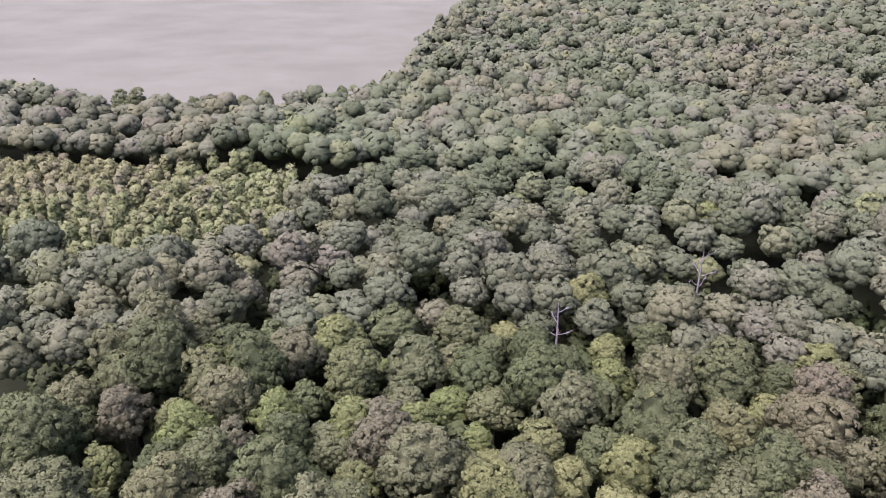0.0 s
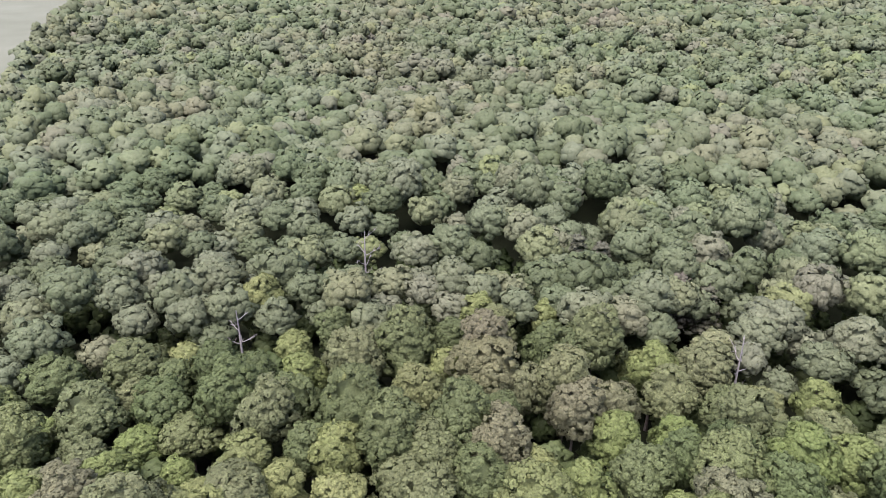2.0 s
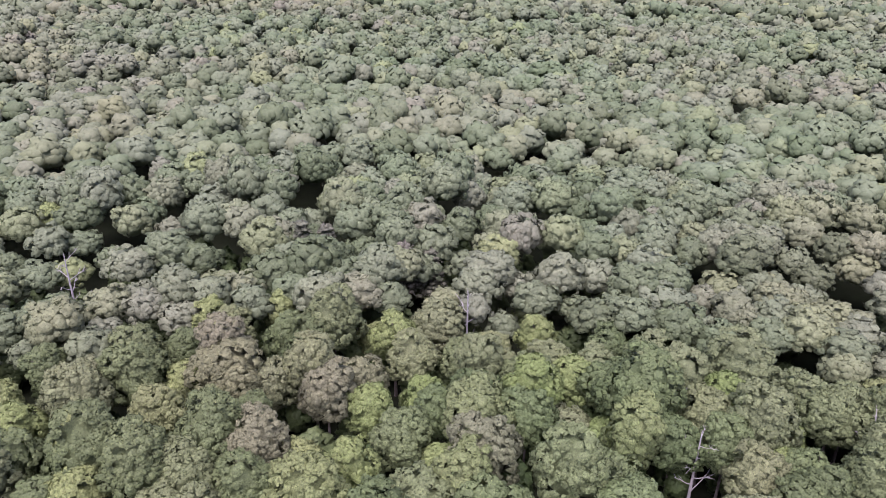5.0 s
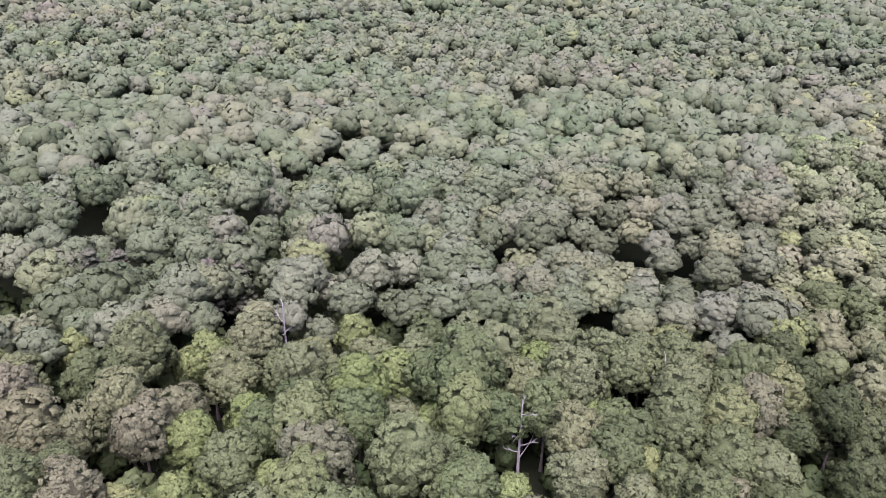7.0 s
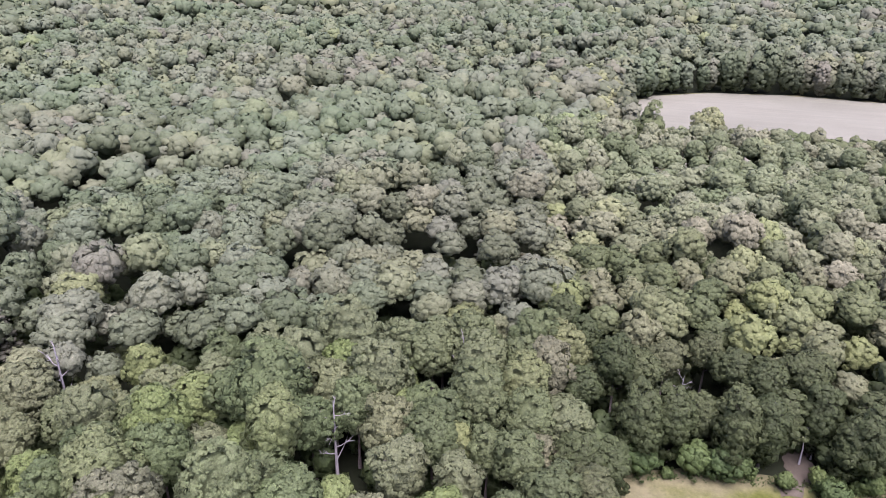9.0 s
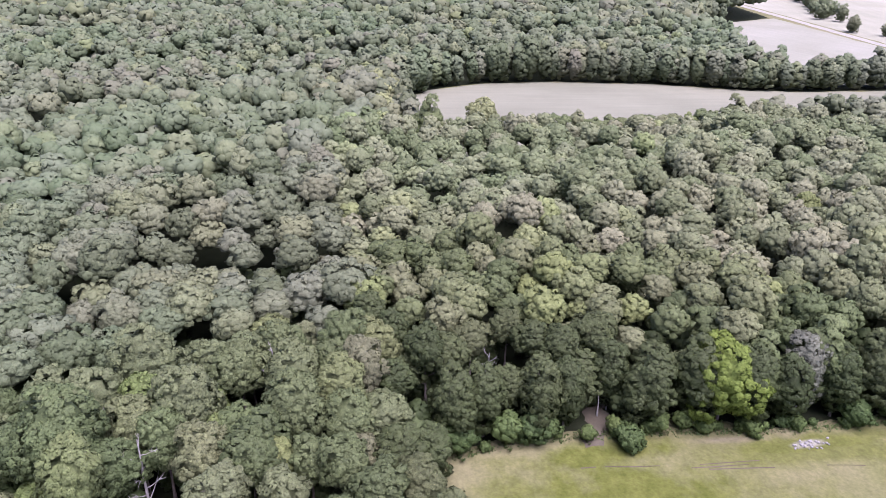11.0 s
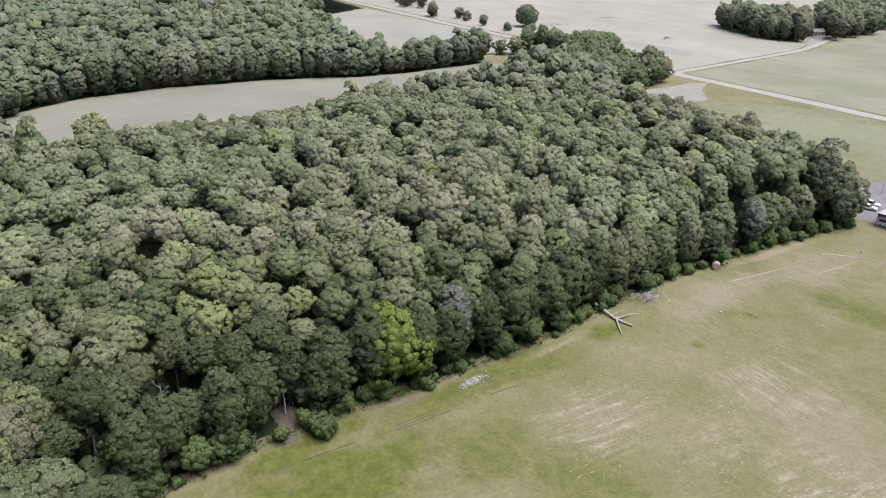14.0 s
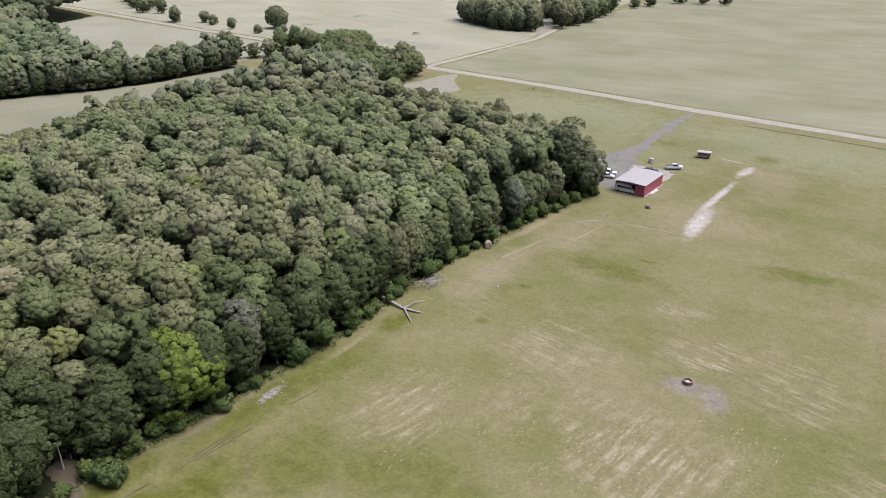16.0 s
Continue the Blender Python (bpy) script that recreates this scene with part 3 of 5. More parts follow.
oak_forms = [tree_meshes("oak", 160 + i, h, r, n * 0.8, 0.44, leaf_oak, low=lo, lobes=lb, knob=0.5)
             for i, (h, r, n, lo, lb) in enumerate([
                 (16, 3.6, 900, .44, 11), (17, 3.4, 850, .46, 10), (15, 3.2, 750, .42, 9), (16.5, 4.0, 1000, .46, 12), (15.5, 3.5, 850, .44, 10), (14.5, 3.0, 700, .40, 9), (17, 3.8, 950, .46, 12), (15, 3.7, 850, .44, 11)])]


def fill_holes(x, y, reach, least):
    """More trees where the scatter left bare ground, but for the true openings."""
    gx, gy = scatter(WOODS, 2.6, 25)
    ok = kept(gx, gy) & (np.hypot(gx, gy) < reach)
    gx, gy = gx[ok], gy[ok]
    hx = list(x[np.hypot(x, y) < reach + 10]) + [p[0] for p in EDGE_ROWS]
    hy = list(y[np.hypot(x, y) < reach + 10]) + [p[1] for p in EDGE_ROWS]
    near = np.min(np.hypot(gx[:, None] - np.array(hx), gy[:, None] - np.array(hy)), axis=1)
    for hole_x, hole_y, hole_r in GAPS:
        near = np.minimum(near, np.hypot(gx - hole_x, gy - hole_y) + 4.1 - hole_r - 0.6)
    nx, ny = [], []
    for _ in range(900):
        i = int(np.argmax(near))
        if near[i] < least:
            break
        nx.append(gx[i])
        ny.append(gy[i])
        near = np.minimum(near, np.hypot(gx - gx[i], gy - gy[i]))
    return np.concatenate([x, nx]), np.concatenate([y, ny])


rng = np.random.default_rng(11)
all_x, all_y = scatter(WOODS, 6.4, 22)
ok = kept(all_x, all_y)
all_x, all_y = fill_holes(all_x[ok], all_y[ok], 290, 4.1)
# the northern wood has older, broader trees that stand further apart
old = (all_y > -4) & (np.hypot(all_x, all_y) < 180)
stay = ~old
for i in np.where(old)[0]:
    stay[i] = not (stay[:i] & old[:i] & (np.hypot(all_x[:i] - all_x[i], all_y[:i] - all_y[i]) < 4.7)).any()
all_x, all_y = all_x[stay], all_y[stay]
x, y = all_x, all_y
ok = kept(x, y) & (np.hypot(x, y) < NEAR)
x, y = x[ok], y[ok]
hs, es = height_of(x, y), from_edge(x, y, WOODS)
for px, py, ph, pe in zip(x, y, hs, es):
    bright = rng.random() < (0.24 if py > 30 else 0.12 if py > 10 else 0.03) and pe > 9
    forms = bright_forms if bright else edge_forms if pe < 8 else oak_forms if py < -10 else near_forms
    label = "grey-green broadleaf tree with a rounded leafy crown in the woods"
    if bright:
        label = "yellow-green broadleaf tree standing among the woods"
    elif pe >= 8 and py < -10:
        label = "dark green broadleaf tree with a rounded leafy crown in the woods"
    elif pe < 8:
        label = "dark green broadleaf tree leafed to the ground at the wood's edge"
    plant("broadleaf_tree", forms[rng.integers(len(forms))], px, py, rng.uniform(0, 6.28), rng.uniform(0.84, 1.16), label, "tree", "woodland trees", tall=ph * rng.uniform(0.9, 1.1))
for px, py in np.concatenate([edge_near, edge_back]):
    if min(math.hypot(px - 80, py + 61) - 2.8, math.hypot(px - 80.5, py + 74) - 2.6, math.hypot(px - 66, py + 184) - 6, math.hypot(px - 85, py + 43) - 1.4, math.hypot(px - 74.5, py + 153.5) - 4.6) < 0:
        continue
    dry = py < -100 + 12 * rng.normal()
    plant("edge_tree", (olive_forms if dry else edge_forms)[rng.integers(len(edge_forms))], px, py, rng.uniform(0, 6.28), rng.uniform(0.82, 1.12),
          ("olive-green" if dry else "dark green") + " broadleaf tree leafed to the ground at the wood's edge", "tree", "trees along the wood's edge", tall=rng.uniform(0.9, 1.1))


def stand(name, label, x, y, forms, mats, seed, low=0.86, high=1.14, tints=None):
    """One joined mass of many trees."""
    rng = np.random.default_rng(seed)
    pick = rng.integers(len(forms), size=len(x))
    turn = rng.uniform(0, 2 * math.pi, len(x))
    grow = rng.uniform(low, high, len(x))
    hs = height_of(x, y)
    rise = rng.uniform(0.91, 1.09, len(x))
    tint = rng.random(len(x)) if tints is None else tints
    V, Q, T, TQ, TT, base = [], [], [], [], [], 0
    for i, (v, q, t) in enumerate(forms):
        m = np.where(pick == i)[0]
        if not len(m):
            continue
        c, s = np.cos(turn[m])[:, None], np.sin(turn[m])[:, None]
        g = grow[m][:, None]
        vx = (v[None, :, 0] * c - v[None, :, 1] * s) * g + x[m][:, None]
        vy = (v[None, :, 0] * s + v[None, :, 1] * c) * g + y[m][:, None]
        vz = v[None, :, 2] * g * (hs * rise)[m][:, None]
        nx = v[None, :, 3] * c - v[None, :, 4] * s
        ny = v[None, :, 3] * s + v[None, :, 4] * c
        nz = np.repeat(v[None, :, 5], len(m), 0)
        V.append(np.stack([vx, vy, vz, nx, ny, nz, np.repeat(v[None, :, 6], len(m), 0)], -1).reshape(-1, 7))
        off = base + np.arange(len(m))[:, None, None] * len(v)
        Q.append((q[None] + off).reshape(-1, 4))
        T.append((t[None] + off).reshape(-1, 3))
        TQ.append(np.repeat(tint[m], len(q)))
        TT.append(np.repeat(tint[m], len(t)))
        base += len(m) * len(v)
    me = raw_mesh(name, np.concatenate(V), np.concatenate(Q), np.concatenate(T), mats, np.concatenate(TQ + TT))
    return tagged(new(name, me), label, "trees", kind="stuff")


def stand_forms(seed, count, sprays, size, lobes, low=0.52, slim=1.0, fat=1.0, skirt=False, knob=0.9, deep=1.25, coarse=False, sink=0.3, dome=0.76, inside=0.87):
    out = []
    for i in range(count):
        r = np.random.default_rng(seed + i)
        h = r.uniform(14, 18)
        out.append(crown_arrays(r, h * 0.222 * slim * r.uniform(0.8, 1.2), h * low, h, lobes, sprays, size, fat=fat, skirt=skirt, knob=knob, deep=deep, coarse=coarse, sink=sink, dome=dome, inside=inside))
    return out


middle_forms = stand_forms(300, 12, 70, 0.6, 9, slim=1.08, knob=0.8, sink=0.2, dome=0.7, inside=0.85)
lot_forms = stand_forms(400, 12, 70, 0.52, 8, slim=0.94, knob=0.66, sink=0.15, dome=0.7, inside=0.84)
farther_forms = stand_forms(310, 10, 16, 0.8, 8, knob=1.2, deep=1.15, sink=0.5)
skirt_forms = stand_forms(320, 8, 240, 0.66, 16, low=0.0, slim=1.0, skirt=True, knob=0.9)
distant_forms = stand_forms(330, 10, 0, 1.2, 7, knob=1.3, deep=1.1, sink=0.6, coarse=True)
distant_skirt = stand_forms(345, 8, 50, 1.0, 15, low=0.0, slim=1.05, skirt=True, knob=1.25)
horizon_forms = stand_forms(360, 8, 0, 1.5, 6, slim=1.3, knob=2.2, deep=1.1, coarse=True, sink=0.55)
x, y = all_x, all_y
r, e = np.hypot(x, y), from_edge(x, y, WOODS)
ok = kept(x, y)
lot = (y < -8) & (x < 215)
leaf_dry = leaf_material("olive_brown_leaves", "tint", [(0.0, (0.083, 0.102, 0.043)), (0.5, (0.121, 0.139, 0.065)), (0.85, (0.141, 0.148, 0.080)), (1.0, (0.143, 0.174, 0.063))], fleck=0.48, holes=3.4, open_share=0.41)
m = ok & (r >= NEAR) & (r < 132) & (e >= 8) & lot
stand("woodlot", "dense dark green woodlot beside the meadow", x[m], y[m], lot_forms, [leaf_lot], 30)
m = ok & (r >= 132) & (r < MIDDLE) & (e >= 8) & lot
stand("dry_woodlot", "dense olive-brown woodlot between the stubble field and the meadow", x[m], y[m], lot_forms, [leaf_dry], 40)
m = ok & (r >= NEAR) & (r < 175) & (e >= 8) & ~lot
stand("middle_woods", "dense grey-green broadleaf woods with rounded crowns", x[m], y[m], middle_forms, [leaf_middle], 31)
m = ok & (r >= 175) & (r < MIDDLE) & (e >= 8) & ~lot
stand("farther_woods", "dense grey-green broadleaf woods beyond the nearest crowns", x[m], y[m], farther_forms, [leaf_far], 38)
m = ok & (r >= NEAR) & (r < MIDDLE) & (e < 8)
stand("wood_edge", "edge of the woods, leafed down to the field", x[m], y[m], skirt_forms, [leaf_lot], 35)
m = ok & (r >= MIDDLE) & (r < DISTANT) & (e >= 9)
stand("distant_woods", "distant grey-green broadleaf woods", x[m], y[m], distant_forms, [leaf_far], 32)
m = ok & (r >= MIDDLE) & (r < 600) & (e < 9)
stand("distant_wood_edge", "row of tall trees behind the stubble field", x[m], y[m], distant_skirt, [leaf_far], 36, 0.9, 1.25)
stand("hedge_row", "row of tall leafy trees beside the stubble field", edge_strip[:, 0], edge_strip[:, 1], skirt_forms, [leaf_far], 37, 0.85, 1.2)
x, y = scatter(WOODS, 8.6, 23)
r = np.hypot(x, y)
m = kept(x, y) & (r >= DISTANT) & (r < 760) & ((from_edge(x, y, WOODS) > 9) | (r > 600))
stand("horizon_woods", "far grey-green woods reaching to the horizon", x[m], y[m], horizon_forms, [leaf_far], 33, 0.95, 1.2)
x, y = scatter(WOODS, 6.0, 27)
m = in_view(x, y) & (np.hypot(x, y) < 140) & (from_edge(x, y, WOODS) > 5) & ~inside(x, y, SAPLINGS)
leaf_oak_low = leaf_material("undergrowth_leaves", "tint", [(0.0, (0.036, 0.052, 0.016)), (1.0, (0.062, 0.080, 0.028))])
low_forms = stand_forms(380, 6, 16, 0.9, 6, low=0.0, slim=1.4, skirt=True, knob=1.6, coarse=True)
stand("undergrowth", "dark leafy undergrowth beneath the woodland trees", x[m], y[m], low_forms, [leaf_oak_low], 39, 0.3, 0.62)
x, y = scatter(SAPLINGS, 3.0, 24)
young_forms = stand_forms(400, 6, 44, 0.8, 4, low=0.12, slim=0.62, fat=1.2, knob=1.3, coarse=True)
stand("sapling_stand", "dense stand of slim yellow-green young trees", x, y, young_forms, [leaf_young], 34, 0.5, 0.8)


# ---- trees that stand out ----
def special(name, label, x, y, seed, h, r, sprays, mat, low=0.3, lobes=18, size=0.58, skirt=False, group="", spread=0.64, fat=1.0, bark_mat=None, knob=0.62):
    meshes = tree_meshes(name, seed, h, r, sprays, size, mat, low, lobes, bark_mat, spread, fat, skirt, knob)
    return plant(name, meshes, x, y, seed * 1.7, 1.0, label, "tree", group)


special("yellow_green_tree", "broad yellow-green leafy tree at the wood's edge", 80.3, -60.5, 500, 14.5, 5.8, 3800, leaf_sunny, 0.12, 20, skirt=True)
leaf_grey = leaf_material("thin_grey_leaves", "object", [(0.0, (0.108, 0.114, 0.078)), (1.0, (0.120, 0.125, 0.088))], holes=4.2)
special("grey_tree", "thin grey half-dead tree at the wood's edge", 80.5, -74, 501, 14.5, 3.6, 1500, leaf_grey, 0.1, 22, skirt=True, bark_mat=dead_bark)
special("grey_tree", "thin grey-green tree beside a gap in the wood's edge", 70, -156, 504, 13, 2.8, 900, leaf_grey, 0.2, 14, skirt=True, bark_mat=dead_bark)
leaf_dark = leaf_material("dark_dense_leaves", "object", [(0.0, (0.098, 0.110, 0.054)), (1.0, (0.110, 0.120, 0.062))], holes=2.4, open_share=0.4)
special("tall_oak_tree", "tall dense dark green tree at the wood's corner", 68.5, -184, 502, 23.5, 5.8, 4200, leaf_dark, 0.12, 30, skirt=True)
special("tall_oak_tree", "dense dark green tree at the wood's corner", 63.5, -188.5, 503, 14.5, 4.6, 2800, leaf_dark, 0.0, 24, skirt=True)
for i, (tx, ty, th, tr) in enumerate([(22, 69, 15, 3.4), (14, 66, 14, 3.0), (23, 110, 16, 4.0), (54, 91, 15.5, 2.8), (63, 85, 14.5, 2.6), (76, 81, 15, 2.2), (68, 31, 12, 2.6),
                                      (134, -112, 16, 3.2), (88, -155, 15, 3.0), (54, 144, 16, 3.6), (73.5, 4.5, 12.5, 2.5), (-12, 76, 15, 3.6), (79, 12, 13, 2.4)]):
    special("yellow_green_tree", "slender yellow-green tree among darker crowns", tx, ty, 510 + i, th, tr, 1500, leaf_bright, 0.2, 13, size=0.55, fat=1.1, group="yellow-green trees")
leaf_lime = leaf_material("lime_leaves", "object", [(0.0, (0.150, 0.170, 0.070)), (1.0, (0.160, 0.180, 0.075))], holes=2.4, open_share=0.4)
for i, (tx, ty, th) in enumerate([(262, -32, 17.5), (236, -30, 17.5), (213, -26, 17.5), (253, -33, 17.5)]):
    special("lime_tree", "pale lime-green tree at the end of the stubble field", tx, ty, 530 + i, th, 4.6, 500, leaf_lime, 0.1, 14, size=0.8, fat=1.15, group="lime-green trees", skirt=True)
special("round_field_tree", "round leafy tree on the edge of the stubble field", 229, -62, 540, 15.5, 5.0, 900, leaf_lime, 0.25, 16, size=0.7, fat=1.1)


def bare_tree(x, y, seed, h, r, label, name="dead_tree", girth=0.02, start=0.3, limbs=9, twigs=4):
    """A leafless weathered tree, all branches."""
    rng = np.random.default_rng(seed)
    v, q = trunk_arrays(rng, h, girth * h, limbs, r, twigs=twigs, start=start)
    v = v.copy()
    me = raw_mesh(name + "_wood", v, q, np.zeros((0, 3), int), [dead_bark])
    root = new(name)
    root.location = (x, y, 0)
    ob = new("trunk", me)
    ob.parent = root
    return tagged(root, label, "dead tree", "dead trees")


for i, (tx, ty, th, tr) in enumerate([(73.6, 20, 14.0, 3.2), (90.5, 4.6, 14.0, 3.0), (82, 27, 14.5, 2.8), (17, 98, 16.5, 3.0), (44.5, 117, 17, 3.2), (79.8, 60, 15.5, 4.0), (80.7, -76, 14.5, 3.4), (91, -27, 9.5, 2.2), (74.2, -152.5, 6.0, 2.4), (77.5, -157.5, 9.0, 2.2)]):
    bare_tree(tx, ty, 560 + i, th, tr, "bare grey-white dead tree among leafy crowns")
for i, (tx, ty, th) in enumerate([(85.0, -43.0, 6.6), (86.2, -45.0, 5.2), (87.3, -41.6, 6.0)]):
    bare_tree(tx, ty, 580 + i, th, 0.8, "pale standing dead trunk in the wood's edge", "snag_tree", 0.022, 0.6, 3, 1)


def pine(x, y, seed, h):
    """A pine: tall trunk and tiers of drooping needle boughs."""
    rng = np.random.default_rng(seed)
    tv, tq = trunk_arrays(rng, h, 0.013 * h, 0, 1)
    vs, fs, qs, base = [], [], [], 0
    for tier in range(9):
        z = h * (0.45 + 0.55 * tier / 9)
        reach = 3.4 * (1.05 - tier / 9) + 0.4
        for b in range(6):
            a = b * 1.047 + tier * 0.5 + rng.normal(0, 0.15)
            for f in (0.4, 0.8):
                p = np.array([math.cos(a) * reach * f, math.sin(a) * reach * f, z - 0.25 * f * reach + rng.normal(0, 0.2)])
                v = p + ICO_V * np.array([0.75, 0.75, 0.3]) * rng.uniform(0.7, 1.1)
                vs.append(v)
                fs.append(ICO_F + base)
                base += len(v)
    solid = np.concatenate(vs)
    at = solid[rng.integers(len(solid), size=900)] + rng.normal(0, 0.15, (900, 3))
    leaf = leaf_quads(rng, at, np.array([0, 0, 1]) + rng.normal(0, 0.5, (900, 3)), 0.42)
    root = new("pine_tree")
    root.location = (x, y, 0)
    for nm, me in (("trunk", raw_mesh("pine_trunk", tv, tq, np.zeros((0, 3), int), [bark])),
                   ("crown", raw_mesh("pine_crown", np.concatenate([solid, leaf]), np.arange(len(leaf)).reshape(-1, 4) + base, np.concatenate(fs), [leaf_pine]))):
        new(nm, me).parent = root
    return tagged(root, "grey-brown pine tree beside a dark opening in the woods", "pine tree", "pine trees")


for i, (tx, ty, th) in enumerate([(86, 79, 17), (90, 76.5, 15), (79, 98, 18), (82, 95, 17)]):
    pine(tx, ty, 600 + i, th)

# shrubs along the wood's edge
shrub_forms = []
for i, (h, r, n, lb) in enumerate([(3.4, 1.9, 700, 12), (2.6, 1.6, 560, 10), (4.4, 2.1, 800, 14), (1.9, 1.5, 420, 9)]):
    q = np.random.default_rng(620 + i)
    cv, cq, ct = crown_arrays(q, r, 0.0, h, lb, n * 0.6, 0.36, skirt=True, knob=0.42)
    shrub_forms.append(raw_mesh("shrub_leaves", cv, cq, ct, [leaf_shrub]))
rng = np.random.default_rng(44)


def shrub(x, y, form, scale, label="leafy green shrub at the foot of the wood's edge", group="edge shrubs"):
    root = new("shrub")
    root.location = (x, y, 0)
    root.rotation_euler = (0, 0, x * 7.3)
    root.scale = (scale, scale, scale)
    new("foliage", shrub_forms[form]).parent = root
    return tagged(root, label, "shrub", group)


for sx, sy in along(EDGE_NEAR, 2.9, 1.0, 64):
    if math.hypot(sx - 86, sy + 42) > 3.2 and math.hypot(sx - 83, sy + 43) > 2.2:
        shrub(sx + rng.normal(0, 0.5), sy + rng.normal(0, 0.8), rng.integers(4), rng.uniform(0.45, 1.25))
bush = np.random.default_rng(628)
lone_bush = raw_mesh("bush_leaves", *crown_arrays(bush, 2.3, 0.0, 3.6, 13, 700, 0.42, skirt=True, knob=0.42), [leaf_shrub])
shrub_forms.append(lone_bush)
shrub(77.2, -44.6, 4, 1.0, "yellow-green bush standing alone on the grass", "")
shrub(79.5, -44.6, 1, 1.0)

# ---- trees, groves and hedges across the road ----
far_forms = [tree_meshes("field_tree", 640 + i, h, r, n * 0.2, 0.9, leaf_dark, low=0.0, lobes=lb, skirt=True, knob=1.3, coarse=True)
             for i, (h, r, n, lb) in enumerate([(16, 5.4, 560, 16), (13, 5.0, 460, 14), (18, 5.4, 600, 18), (12, 5.6, 460, 14)])]
green_forms = [tree_meshes("green_field_tree", 650 + i, h, r, n * 0.3, 0.9, leaf_near, low=0.0, lobes=lb, skirt=True, knob=1.1, coarse=True)
               for i, (h, r, n, lb) in enumerate([(13, 5.4, 560, 16), (10, 5.0, 460, 14), (16, 5.0, 560, 18)])]


def field_tree(x, y, forms, form, height, base_height, label, group="", wide=1.0):
    k = height / base_height
    root = plant("field_tree", forms[form], x, y, x * 0.7, k * wide, label, "tree", group, tall=1 / wide)
    return root


special("round_field_tree", "big round dark tree standing alone by the road", 367, -398, 660, 15, 8.0, 1500, leaf_dark, 0.06, 26, size=1.1, skirt=True)
for tx, ty, fo, th, wide in [(447, -379, 0, 12, 1.0), (452, -383, 1, 9, 1.2), (430, -391, 1, 8.5, 1.2), (418, -388, 1, 7, 1.3), (389, -377, 1, 8, 1.0), (361, -373, 3, 6, 1.2), (336, -366, 3, 7, 1.0),
                             (352, -388, 3, 5, 1.3), (415, -384, 3, 4, 1.2)]:
    field_tree(tx, ty, far_forms, fo, th, (16, 13, 18, 12)[fo], "dark leafy tree in the field beside the road", "roadside trees", wide)
for tx, ty, fo, th, wide in [(283, -321, 2, 17, 1.0), (289, -316, 0, 14, 1.0), (278, -326, 0, 15, 1.1), (269, -346, 0, 13, 1.2), (262, -354, 0, 12.5, 1.2), (258, -349, 1, 11, 1.2), (275, -340, 1, 10, 1.2),
                             (201, -304, 2, 17.5, 1.1), (203, -312, 0, 14, 1.0), (196, -309, 0, 12, 1.0), (301, -294, 2, 13, 0.9), (296, -301, 1, 8, 1.1), (291, -309, 1, 9, 1.2),
                             (248, -304, 0, 12, 1.2), (236, -298, 0, 11, 1.2), (225, -296, 0, 12, 1.1), (214, -292, 1, 11, 1.2), (240, -312, 1, 9, 1.3), (222, -282, 0, 12, 1.2), (232, -284, 0, 12, 1.1)]:
    field_tree(tx, ty, green_forms, fo, th, (13, 10, 16)[fo], "leafy green tree near the road junction", "junction trees", wide)
rng = np.random.default_rng(47)
CORNER_1 = [(188, -258), (224, -262), (236, -286), (226, -314), (206, -322), (192, -292)]
CORNER_2 = [(252, -312), (270, -322), (270, -352), (248, -346)]
for corner in (CORNER_1, CORNER_2):
    gx, gy = scatter(corner, 6.8, 49)
    for tx, ty in zip(gx, gy):
        fo = rng.integers(2)
        field_tree(tx, ty, green_forms, fo, rng.uniform(9.5, 13.5), (13, 10)[fo], "leafy green tree near the road junction", "junction trees", rng.uniform(0.9, 1.15))
GROVE_1 = [(258, -489), (234, -486), (214, -484), (214, -505), (224, -532), (262, -540), (290, -520)]
GROVE_2 = [(203, -514), (196, -534), (203, -600), (207, -645), (226, -700), (262, -690), (250, -600), (232, -548)]
for grove, step in ((GROVE_1, 7.5), (GROVE_2, 9.5)):
    gx, gy = scatter(grove, step, 48)
    for tx, ty in zip(gx, gy):
        along_way = min(max(((tx - 201) * 21 - (ty + 490) * 40) / 2041, 0), 1)
        if math.hypot(tx - 201 - 21 * along_way, ty + 490 + 40 * along_way) < 7.5:
            continue
        field_tree(tx, ty, far_forms, (0, 2)[rng.integers(2)], rng.uniform(15, 21), 17, "tall dark tree of a grove among the fields", "grove trees", 1.0)
for tx, ty, th in [(203, -690, 10), (195, -712, 12), (335, -628, 10), (180, -760, 14), (160, -770, 14), (140, -775, 13)]:
    field_tree(tx, ty, far_forms, 1, th, 13, "dark tree far off in the fields", "distant field trees", 1.2)
for i in range(26):
    field_tree(500 + i * 9 + rng.normal(0, 2), -406 - i * 4.5 + rng.normal(0, 4), far_forms, i % 4, rng.uniform(10, 15), 15, "dark tree of a distant hedge beyond the road", "distant hedge", 1.1)


# ---- ground details ----
def patch(name, poly, mat, label, z=0.045, step=1.6, wobble=0.35, seed=1):
    return tagged(sheet(name, ragged(poly, step, wobble, seed), z, mat), label, "ground", kind="structure")


